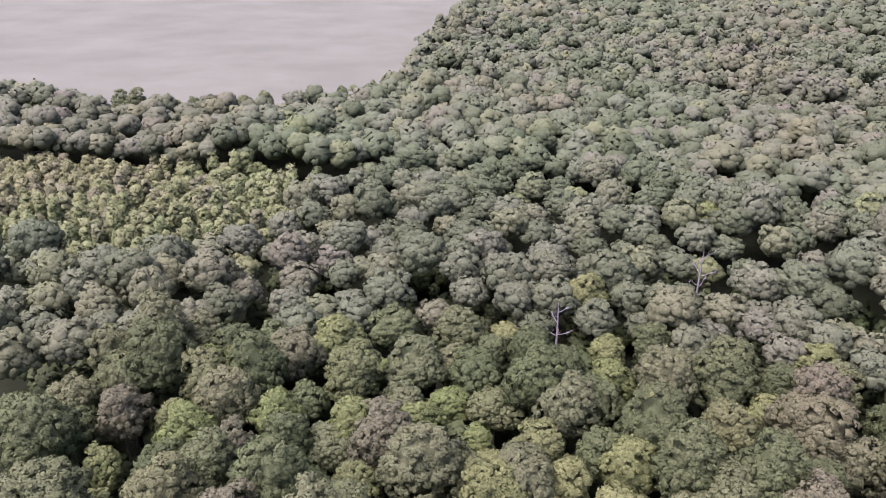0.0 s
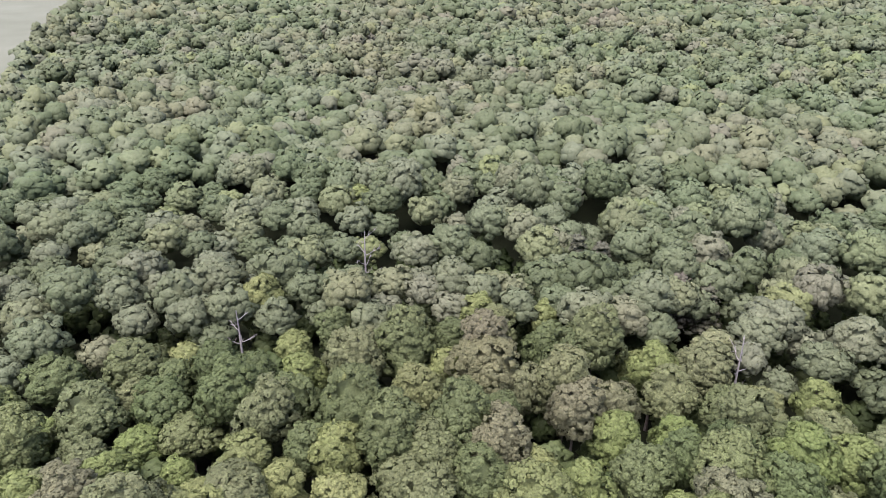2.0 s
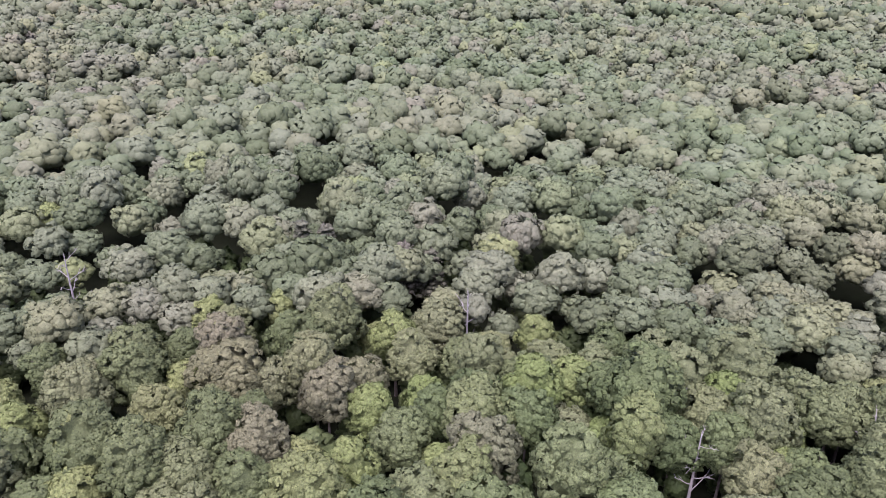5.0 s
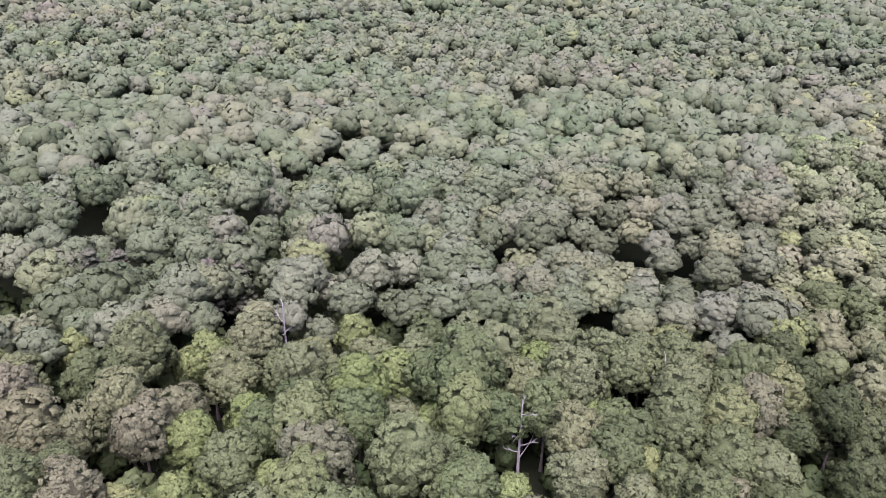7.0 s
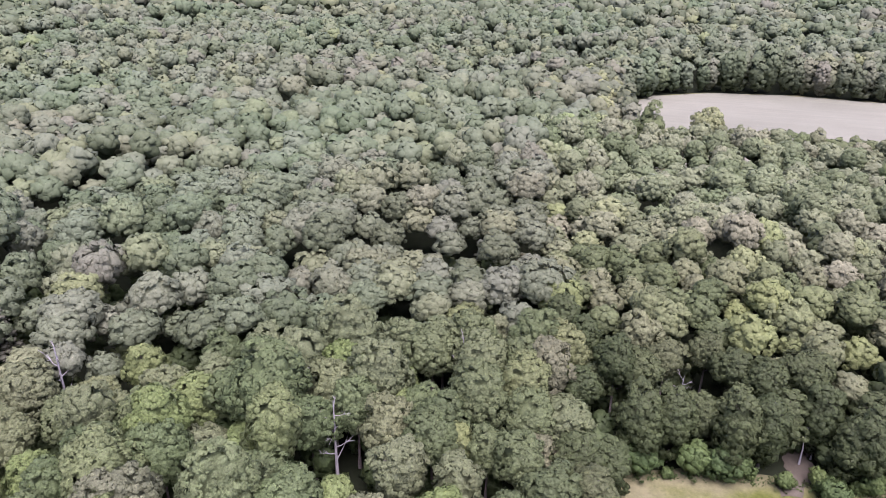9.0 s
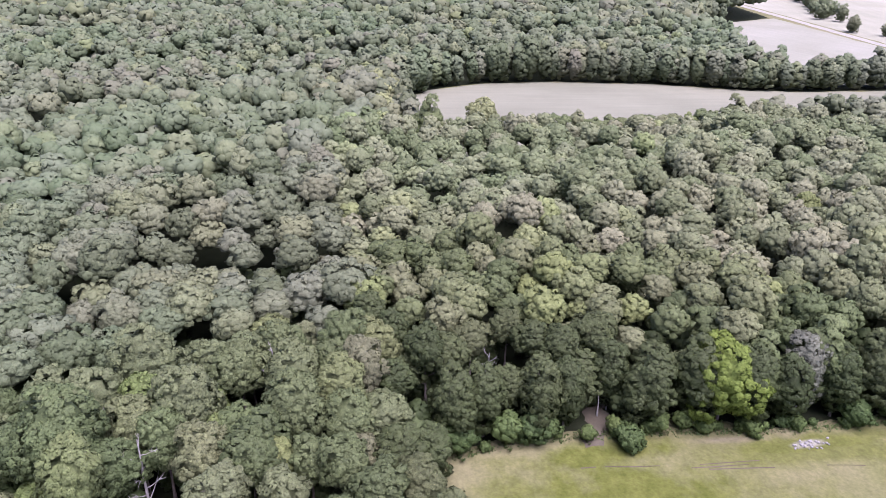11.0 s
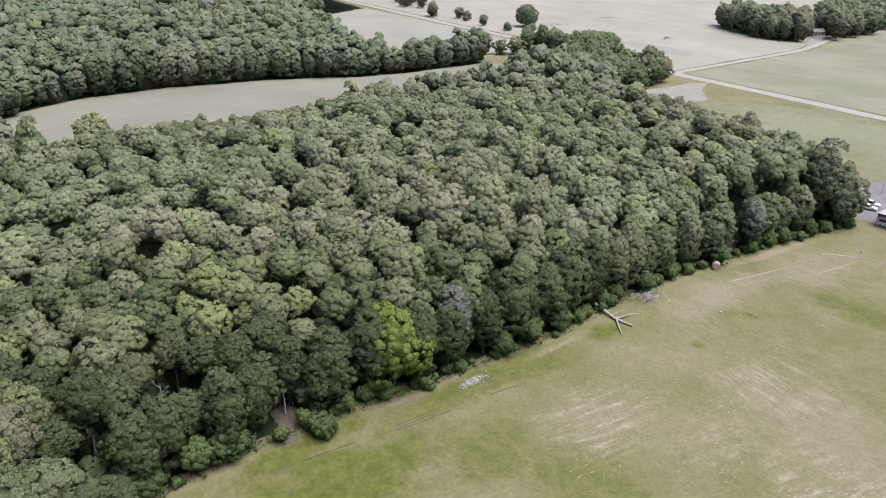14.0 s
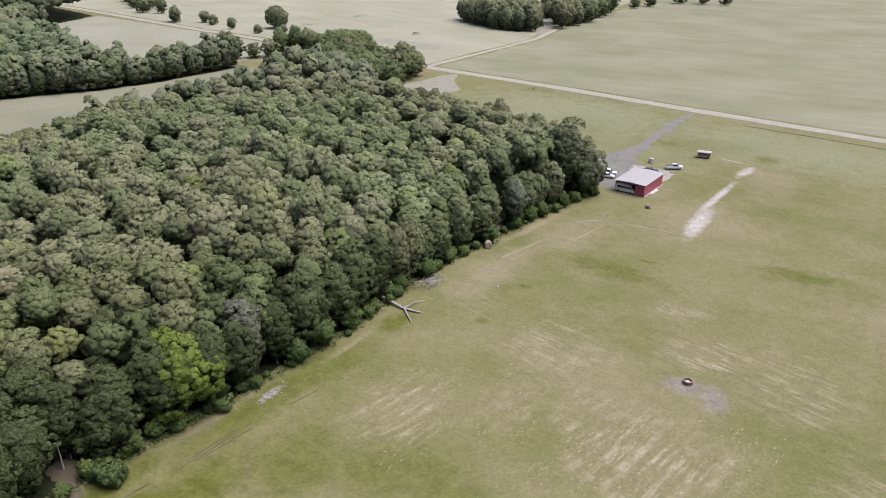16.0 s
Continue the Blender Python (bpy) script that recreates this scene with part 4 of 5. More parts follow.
hay_south = field_material("hay_field", (0.106, 0.112, 0.066), (0.142, 0.141, 0.096), 6, 0.12)
# paler than hay_south: haze over the far field is painted into its colour
hay_east = field_material("hazed_hay_field", (0.148, 0.151, 0.104), (0.180, 0.180, 0.132), -20, 0.12)
SOUTH = [(-900, -196), (-300, -264), (-120, -290), (-8, -308), (64, -318), (124, -328), (201, -338), (198, -387), (194, -458), (202, -519), (206, -560), (210, -680), (240, -1500), (-900, -1500)]
EAST = [(208, -338), (312, -357), (403, -368), (530, -390), (760, -426), (1100, -486), (1300, -1500), (246, -1500), (220, -680), (214, -560), (211, -519), (202, -458), (206, -387)]
tagged(sheet("ground_south_field", ragged(SOUTH, 9, 0.4, 70), 0.03, hay_south), "green and straw-coloured hay field south of the road", "field", kind="structure")
tagged(sheet("ground_far_field", ragged(EAST, 9, 0.4, 71), 0.03, hay_east), "hay field east of the track, haze painted in as paleness", "field", kind="structure")

straw = field_material("loose_straw", (0.125, 0.116, 0.066), (0.165, 0.152, 0.096), 0, 1.0)
brown_soil = gravel_material("brown_soil", (0.045, 0.040, 0.026), (0.075, 0.064, 0.042))
patch("ground_yard", [(57.5, -197.5), (62, -198), (68, -204), (72, -214), (72.5, -225), (69.5, -238), (65.5, -250), (61.5, -249), (62.5, -236), (60.5, -226), (55, -225), (47.5, -224.5), (46.8, -221.5), (52, -217), (57.5, -212)],
      asphalt, "grey gravel yard beside the red barn", z=0.05, seed=75)
patch("ground_house_drive", [(203, -478), (209, -486), (216, -505), (224, -519), (217, -524), (208, -509), (200, -492)], lot_gravel, "pale gravel yard in front of the farmhouse", z=0.055, step=3, seed=81)
patch("ground_barn_pad", [(60.5, -224.6), (60.8, -220), (57, -211), (52, -211), (47.5, -213), (46.8, -221), (49, -223.4)], sand, "pale concrete-like pad behind the barn", z=0.06, seed=76)
patch("ground_junction_lot", [(190, -286), (187, -303), (186, -318), (181, -325), (174, -308), (161, -292), (164, -279), (178, -277)], lot_gravel, "pale gravel lot beside the road junction", z=0.06, seed=77)
patch("ground_far_lot", [(284, -393), (278, -404), (255, -402), (233, -398), (227, -380), (240, -379), (262, -384)], lot_gravel, "pale bare ground behind the junction trees", z=0.06, seed=78)
tagged(ribbon("ground_worn_line", [(58.5, -168.5), (56.8, -174.4), (52.4, -175.2), (41.5, -175.2), (35.5, -172.8), (31, -173.4)], 0.34, 0.085, sand, 0.16, 5), "pale worn line across the meadow", "ground", kind="structure")
for k, line in enumerate([[(74.0, -39.6), (73.3, -43.6), (72.7, -47.3)], [(71.9, -53.0), (71.6, -57.5), (71.1, -61.8)], [(70.8, -53.7), (70.3, -58.0), (69.4, -63.1)], [(71.5, -51.4), (71.3, -55.0), (70.6, -59.8)],
                          [(74.4, -36.2), (74.2, -38.4)], [(68.4, -70.6), (68.0, -73.5), (67.3, -76.0)]]):
    tagged(ribbon("ground_wheel_rut", line, 0.13, 0.065, brown_soil, 0.04, 6 + k), "dark wheel rut in the grass", "ground", kind="structure")
path_soil = gravel_material("trodden_soil", (0.050, 0.043, 0.028), (0.078, 0.069, 0.048))
patch("ground_trodden_path", [(78.2, -38.6), (80.4, -38.4), (83.4, -40.6), (87.5, -41.5), (88, -44.5), (84.5, -45.2), (81, -43.4), (78.6, -41.2)], path_soil, "bare brown earth leading into the wood", z=0.055, step=0.8, wobble=0.22, seed=79)
patch("ground_gap_soil", [(73, -149), (76, -151), (81, -158), (79, -162), (75, -160), (72.4, -154)], path_soil, "bare reddish-brown earth in a gap of the wood's edge", z=0.055, step=0.8, wobble=0.25, seed=80)
for line in ([(64.8, -138.1), (61.8, -148.5), (58.8, -159.0), (57.0, -168.0)], [(54.8, -155.4), (52.8, -162.9), (51.2, -170.8)]):
    tagged(ribbon("ground_worn_line", line, 0.32, 0.075, straw, 0.12, 9), "faint pale worn line in the meadow", "ground", kind="structure")
tagged(ribbon("ground_ditch", [(40, -297), (10, -292.5), (-20, -288), (-80, -279)], 0.9, 0.09, brown_soil, 0.25, 8), "dark ditch along the country road", "ground", kind="structure")

# straw left in rows by the mower


def straw_rows(poly, way, gap, seed, chance=0.5):
    """Broken low ridges of straw in parallel rows."""
    rng = np.random.default_rng(seed)
    w = unit(np.array(way, float))
    n = np.array([-w[1], w[0]])
    pts = np.array(poly, float)
    lo, hi = (pts @ n).min(), (pts @ n).max()
    a0, a1 = (pts @ w).min(), (pts @ w).max()
    V, Q = [], []
    for o in np.arange(lo, hi, gap):
        a = a0
        dense = rng.uniform(0.3, 1.0)
        while a < a1:
            length = rng.uniform(0.25, 0.9)
            o1 = o + rng.normal(0, 0.18)
            mid = w * (a + length / 2) + n * o1
            if rng.random() < 0.7 * chance * dense and inside(np.array([mid[0]]), np.array([mid[1]]), poly)[0]:
                wide = rng.uniform(0.05, 0.15)
                p0, p1 = w * a + n * o1, w * (a + length) + n * (o1 + rng.normal(0, 0.1))
                b = len(V)
                for p in (p0, p1):
                    V += [(*(p - n * wide), 0.03), (*p, 0.11), (*(p + n * wide), 0.03)]
                Q += [(b, b + 3, b + 4, b + 1), (b + 1, b + 4, b + 5, b + 2)]
            a += length * rng.uniform(0.8, 1.5)
    return V, Q


ROWS = [([(62, -80), (60, -90), (50, -93), (44, -82), (44, -64), (56, -68)], (-0.13, -1), 1.5, 0.55),
        ([(32, -72), (25, -99), (8, -101), (-2, -104), (2, -86), (14, -77)], (-0.27, -0.96), 1.35, 0.75),
        ([(31, -140), (22, -133), (8, -114), (11, -127), (20, -133)], (-0.95, 0.2), 1.2, 0.6),
        ([(22, -114), (10, -114.5), (8, -120), (14, -129), (22, -124)], (-0.96, 0.2), 1.0, 0.8),
        ([(48, -110), (45, -122), (37, -118), (29, -104), (34, -96), (45, -101)], (-0.95, 0.33), 1.2, 0.6),
        ([(10, -104), (9, -112), (9, -130), (-6, -127), (-10, -112), (0, -104)], (-0.96, 0.27), 1.3, 0.5),
        ([(44, -100), (36, -96), (32, -80), (38, -76), (44, -86)], (-0.2, -1), 1.5, 0.35)]
for i, (poly, way, gap, chance) in enumerate(ROWS):
    v, q = straw_rows(poly, way, gap, 200 + i, chance)
    ob = new("straw_rows", raw_mesh("straw_rows", np.array(v), np.array(q), np.zeros((0, 3), int), [straw]))
    tagged(ob, "pale straw lying in mown rows on the meadow", "straw", kind="stuff")

# weeds and tall grass at the foot of the wood
rng = np.random.default_rng(300)
ev = along(EDGE_NEAR, 0.16, 0.7, 301, 0.2)
at = np.concatenate([ev + rng.normal(0, 0.3, ev.shape), ev + rng.normal(0, 0.5, ev.shape)])
at = np.column_stack([at, rng.uniform(0.1, 0.35, len(at))])
leaf = leaf_quads(rng, at, np.column_stack([rng.normal(0, 1, (len(at), 2)), rng.uniform(0, 0.9, len(at))]), 0.42)
ob = new("edge_weeds", raw_mesh("edge_weeds", leaf, np.arange(len(leaf)).reshape(-1, 4), np.zeros((0, 3), int), [leaf_shrub]))
tagged(ob, "rank green weeds along the foot of the wood", "weeds", kind="stuff")


# ---- fallen wood, stones ----
def sticks(name, runs, mat, label, category):
    """A thing of several tapered branches: runs of (points, thick end, thin end)."""
    vs, qs, base = [], [], 0
    for pts, r0, r1 in runs:
        v, q = tube(pts, np.linspace(r0, r1, len(pts)), 7)
        vs.append(v)
        qs.append(q + base)
        base += len(v)
    ob = new(name, raw_mesh(name, np.concatenate(vs), np.concatenate(qs), np.zeros((0, 3), int), [mat]))
    return tagged(ob, label, category)


sticks("fallen_tree", [([(76.5, -107, 0.9), (73, -106.5, 0.55), (70.3, -106, 0.3), (68.4, -106.2, 0.28), (66.5, -106.4, 0.26)], 0.34, 0.16),
                       ([(70.3, -106, 0.32), (69.7, -107.5, 0.45), (69.4, -109.2, 0.6), (68.2, -110.9, 0.5)], 0.2, 0.07),
                       ([(70.0, -106, 0.3), (68.6, -104.6, 0.32), (67.2, -103.4, 0.25), (65.9, -102.2, 0.18)], 0.2, 0.08),
                       ([(71.5, -106.2, 0.4), (71.0, -107.4, 0.9), (70.2, -108.6, 1.3)], 0.1, 0.04)],
       dead_bark, "forked pale fallen tree lying on the grass", "fallen tree")
rng = np.random.default_rng(310)


def brush_pile(x, y, spread, count, high, turn, mat, label):
    runs = []
    for _ in range(count):
        a = turn + rng.normal(0, 0.5)
        p = np.array([x, y, 0]) + np.array([rng.normal(0, spread * 0.4), rng.normal(0, spread * 0.6), rng.uniform(0.05, high)])
        d = np.array([math.cos(a), math.sin(a), rng.normal(0.05, 0.12)]) * rng.uniform(0.8, 2.4)
        b = p + d
        p[2], b[2] = max(p[2], 0.06), max(b[2], 0.05)
        runs.append(([p, (p + b) / 2 + rng.normal(0, 0.08, 3) + np.array([0, 0, 0.1]), b], rng.uniform(0.04, 0.09), 0.015))
    return sticks("brush_pile", runs, mat, label, "brush pile")


brush_pile(71.8, -119.5, 3.0, 90, 1.3, 1.9, dead_bark, "heap of grey dead branches at the wood's edge")
brush_pile(72.4, -150, 1.8, 45, 1.1, 1.0, dead_bark, "small heap of grey branches at the wood's edge")
brush_pile(360, -421, 9, 60, 1.4, 0.1, bark, "long dark heap of brush in the far field")
brush_pile(361, -486, 6, 40, 1.2, 0.3, bark, "low dark brush in the far field")
brush_pile(272, -430, 3.5, 50, 1.6, 0.3, bark, "dark heap of brush in the hay field")


def stone_mesh(seed, mat):
    q = np.random.default_rng(seed)
    v = ICO_V * q.uniform(0.7, 1.2, (len(ICO_V), 1)) * np.array([1, 0.8, 0.55])
    return raw_mesh("stone", v, np.zeros((0, 4), int), ICO_F, [mat])


white_stone = gravel_material("white_stone", (0.13, 0.125, 0.115), (0.20, 0.195, 0.18))
stones = [stone_mesh(320 + i, white_stone) for i in range(4)]
heap = new("stone_heap")
heap.location = (72.8, -70.8, 0)
tagged(heap, "scattered heap of white stones on the grass", "stones")
for i in range(46):
    st = new("stone", stones[i % 4])
    st.parent = heap
    k = rng.uniform(0.10, 0.30)
    st.location = (rng.normal(0, 0.55), rng.normal(0, 1.5), k * 0.45)
    st.rotation_euler = (0, 0, rng.uniform(0, 6.28))
    st.scale = (k, k, k)

# fire pit of bricks in the bare patch
brick_red = gravel_material("fired_brick", (0.11, 0.075, 0.060), (0.17, 0.12, 0.10))
ash = gravel_material("pale_ash", (0.20, 0.185, 0.17), (0.28, 0.265, 0.25))
bm = bmesh.new()
bmesh.ops.create_cube(bm, size=1)
for v in bm.verts:
    v.co = (v.co.x * 0.4, v.co.y * 0.22, v.co.z * 0.2)
bmesh.ops.bevel(bm, geom=bm.edges[:], offset=0.015, segments=1, affect="EDGES")
brick_me = bpy.data.meshes.new("brick")
bm.to_mesh(brick_me)
bm.free()
brick_me.materials.append(brick_red)
pit = new("fire_pit")
pit.location = (16.0, -109.8, 0.05)
tagged(pit, "small round fire pit of red bricks with pale ash", "fire pit")
for course in range(3):
    for i in range(11):
        a = (i + 0.5 * (course % 2)) * 2 * math.pi / 11
        br = new("brick", brick_me)
        br.parent = pit
        br.location = (0.75 * math.cos(a), 0.75 * math.sin(a), 0.1 + 0.2 * course)
        br.rotation_euler = (0, 0, a + math.pi / 2)
bm = bmesh.new()
bmesh.ops.create_cone(bm, cap_ends=True, segments=16, radius1=0.62, radius2=0.4, depth=0.3)
for v in bm.verts:
    v.co.z += 0.2
part("ash_bed", bm, ash, pit, "pale ash and cinders")


# ---- the barn ----
def paint_material(name, a, b, rough=0.5, metal=0.0):
    k = Mat(name, rough=rough, spec=0.4, metal=metal)
    n = k.noise(0.6, 5.0, 0.6, object_space=True)
    return k.colour(k.ramp(n, [(0.3, a), (0.7, b)]))


red_steel = paint_material("red_painted_steel", (0.16, 0.030, 0.042), (0.22, 0.045, 0.058), 0.45)
white_steel = paint_material("pale_roof_steel", (0.20, 0.198, 0.188), (0.25, 0.247, 0.235), 0.4)
white_paint = paint_material("white_car_paint", (0.36, 0.36, 0.355), (0.42, 0.42, 0.415), 0.25)
dark_paint = paint_material("dark_car_paint", (0.030, 0.028, 0.03), (0.05, 0.045, 0.045), 0.25)
timber = paint_material("weathered_timber", (0.16, 0.13, 0.10), (0.26, 0.22, 0.17), 0.85)
board_white = paint_material("whitewashed_board", (0.26, 0.25, 0.235), (0.34, 0.33, 0.31), 0.8)
glass_dark = paint_material("dark_window_glass", (0.012, 0.014, 0.016), (0.02, 0.022, 0.025), 0.08)
rubber = paint_material("black_rubber", (0.015, 0.015, 0.015), (0.03, 0.03, 0.03), 0.8)
chrome = paint_material("dull_chrome", (0.5, 0.5, 0.5), (0.6, 0.6, 0.6), 0.25, 1.0)


def box(bm, x0, x1, y0, y1, z0, z1):
    vs = [bm.verts.new((x, y, z)) for z in (z0, z1) for x, y in ((x0, y0), (x1, y0), (x1, y1), (x0, y1))]
    for f in ((3, 2, 1, 0), (4, 5, 6, 7), (0, 1, 5, 4), (1, 2, 6, 5), (2, 3, 7, 6), (3, 0, 4, 7)):
        bm.faces.new([vs[i] for i in f])
    return vs


def ribbed(bm, x0, y0, x1, y1, z0, z1, thick=0.06, pitch=0.3):
    """A ribbed steel wall sheet from one end to the other."""
    n = max(2, int(math.dist((x0, y0), (x1, y1)) / pitch) * 2)
    d = np.array([x1 - x0, y1 - y0]) / math.dist((x0, y0), (x1, y1))
    s = np.array([d[1], -d[0]])
    front, back = [], []
    for i in range(n + 1):
        p = np.array([x0, y0]) + d * math.dist((x0, y0), (x1, y1)) * i / n
        o = s * (thick / 2 + (0.025 if i % 2 else 0))
        front.append([bm.verts.new((*(p + o), z)) for z in (z0, z1)])
        back.append([bm.verts.new((*(p - s * thick / 2), z)) for z in (z0, z1)])
    for i in range(n):
        bm.faces.new((front[i][0], front[i + 1][0], front[i + 1][1], front[i][1]))
        bm.faces.new((back[i + 1][0], back[i][0], back[i][1], back[i + 1][1]))
        bm.faces.new((front[i][1], front[i + 1][1], back[i + 1][1], back[i][1]))
    for e in (0, n):
        bm.faces.new((front[e][0], front[e][1], back[e][1], back[e][0]))


barn = new("barn")
barn.matrix_world = pose(48.9, -195.8, 0, 0, 0, -5.5)
tagged(barn, "red steel pole barn with a pale roof and open bay", "barn")
WIDE, DEEP, TALL = 8.6, 14.0, 3.5
bm = bmesh.new()
ribbed(bm, 0, -DEEP, 0, 0, 0, TALL)
part("wall", bm, red_steel, barn, "ribbed red steel side wall")
bm = bmesh.new()
ribbed(bm, WIDE, 0, WIDE, -DEEP, 0, TALL)
part("wall", bm, red_steel, barn, "ribbed red steel side wall")
bm = bmesh.new()
ribbed(bm, WIDE - 0.1, -DEEP + 0.05, 0.1, -DEEP + 0.05, 0, TALL)
part("wall", bm, red_steel, barn, "ribbed red steel back wall")
bm = bmesh.new()
ribbed(bm, 0.08, -0.04, 2.7, -0.04, 0, TALL)
part("wall", bm, red_steel, barn, "red steel panel beside the open bay")
bm = bmesh.new()
box(bm, 2.7, WIDE - 0.05, -0.16, -0.02, TALL - 0.42, TALL - 0.02)
part("lintel", bm, red_steel, barn, "red beam over the open bay")
for px in (2.75, 5.7, WIDE - 0.2):
    bm = bmesh.new()
    box(bm, px - 0.09, px + 0.09, -0.36, -0.18, 0, TALL - 0.02)
    part("post", bm, timber, barn)
bm = bmesh.new()
over = 0.35
mid = WIDE / 2
for x0, x1, z0, z1 in ((-over, mid, TALL + 0.02, TALL + 0.22), (mid, WIDE + over, TALL + 0.22, TALL + 0.02)):
    n = 12
    for i in range(n):
        a, b = x0 + (x1 - x0) * i / n, x0 + (x1 - x0) * (i + 1) / n
        za, zb = z0 + (z1 - z0) * i / n, z0 + (z1 - z0) * (i + 1) / n
        rib = a + 0.06
        zr = za + (zb - za) * 0.06 / (b - a)
        for p, q, zp, zq, up in ((a, rib, za, zr, 0.05), (rib, b, zr, zb, 0.0)):
            vs = [bm.verts.new(c) for c in ((p, -DEEP - over, zp + up), (q, -DEEP - over, zq + up), (q, over, zq + up), (p, over, zp + up),
                                            (p, -DEEP - over, zp - 0.06), (q, -DEEP - over, zq - 0.06), (q, over, zq - 0.06), (p, over, zp - 0.06))]
            for f in ((0, 1, 2, 3), (7, 6, 5, 4), (0, 4, 5, 1), (2, 6, 7, 3), (1, 5, 6, 2), (3, 7, 4, 0)):
                bm.faces.new([vs[k] for k in f])
part("roof", bm, white_steel, barn, "pale ribbed steel roof")
bm = bmesh.new()
box(bm, mid - 0.14, mid + 0.14, -DEEP - over, over, TALL + 0.23, TALL + 0.29)
part("ridge_cap", bm, white_steel, barn)
bm = bmesh.new()
box(bm, 0.1, WIDE - 0.1, -DEEP + 0.1, 0.6, 0.0, 0.08)
part("floor_slab", bm, asphalt, barn, "grey concrete floor")
bm = bmesh.new()
box(bm, -0.25, -0.06, -DEEP - 0.2, 0.05, 0.02, 0.18)
part("skirt_board", bm, board_white, barn, "pale board along the wall's foot")

boards = new("board_stack")
boards.matrix_world = pose(47.6, -201.6, 0, 0, 0, -8)
tagged(boards, "stack of pale boards lying beside the barn wall", "boards")
for i in range(6):
    bm = bmesh.new()
    box(bm, -0.35 + 0.09 * (i % 3), 0.35 + 0.07 * (i % 2), -2.6 + 0.2 * (i % 4), 2.5 - 0.25 * (i % 3), 0.05 * i + 0.01, 0.05 * i + 0.055)
    part("board", bm, board_white, boards)


# ---- vehicles ----
def lathe_wheel(bm, x, y, r, w):
    bmesh.ops.create_cone(bm, cap_ends=True, segments=18, radius1=r, radius2=r, depth=w, matrix=Matrix.Translation((x, y, r)) @ Matrix.Rotation(radians(90), 4, "X"))


def shell(profile, half_low, half_high, z_split):
    """A body from a side profile (x, z), narrowed above z_split."""
    bm = bmesh.new()
    left = [bm.verts.new((x, half_low if z <= z_split else half_high, z)) for x, z in profile]
    right = [bm.verts.new((x, -half_low if z <= z_split else -half_high, z)) for x, z in profile]
    bm.faces.new(left)
    bm.faces.new(right[::-1])
    n = len(profile)
    for i in range(n):
        bm.faces.new((left[(i + 1) % n], left[i], right[i], right[(i + 1) % n]))
    bmesh.ops.recalc_face_normals(bm, faces=bm.faces[:])
    bmesh.ops.bevel(bm, geom=bm.edges[:], offset=0.05, segments=2, affect="EDGES", clamp_overlap=True)
    return bm


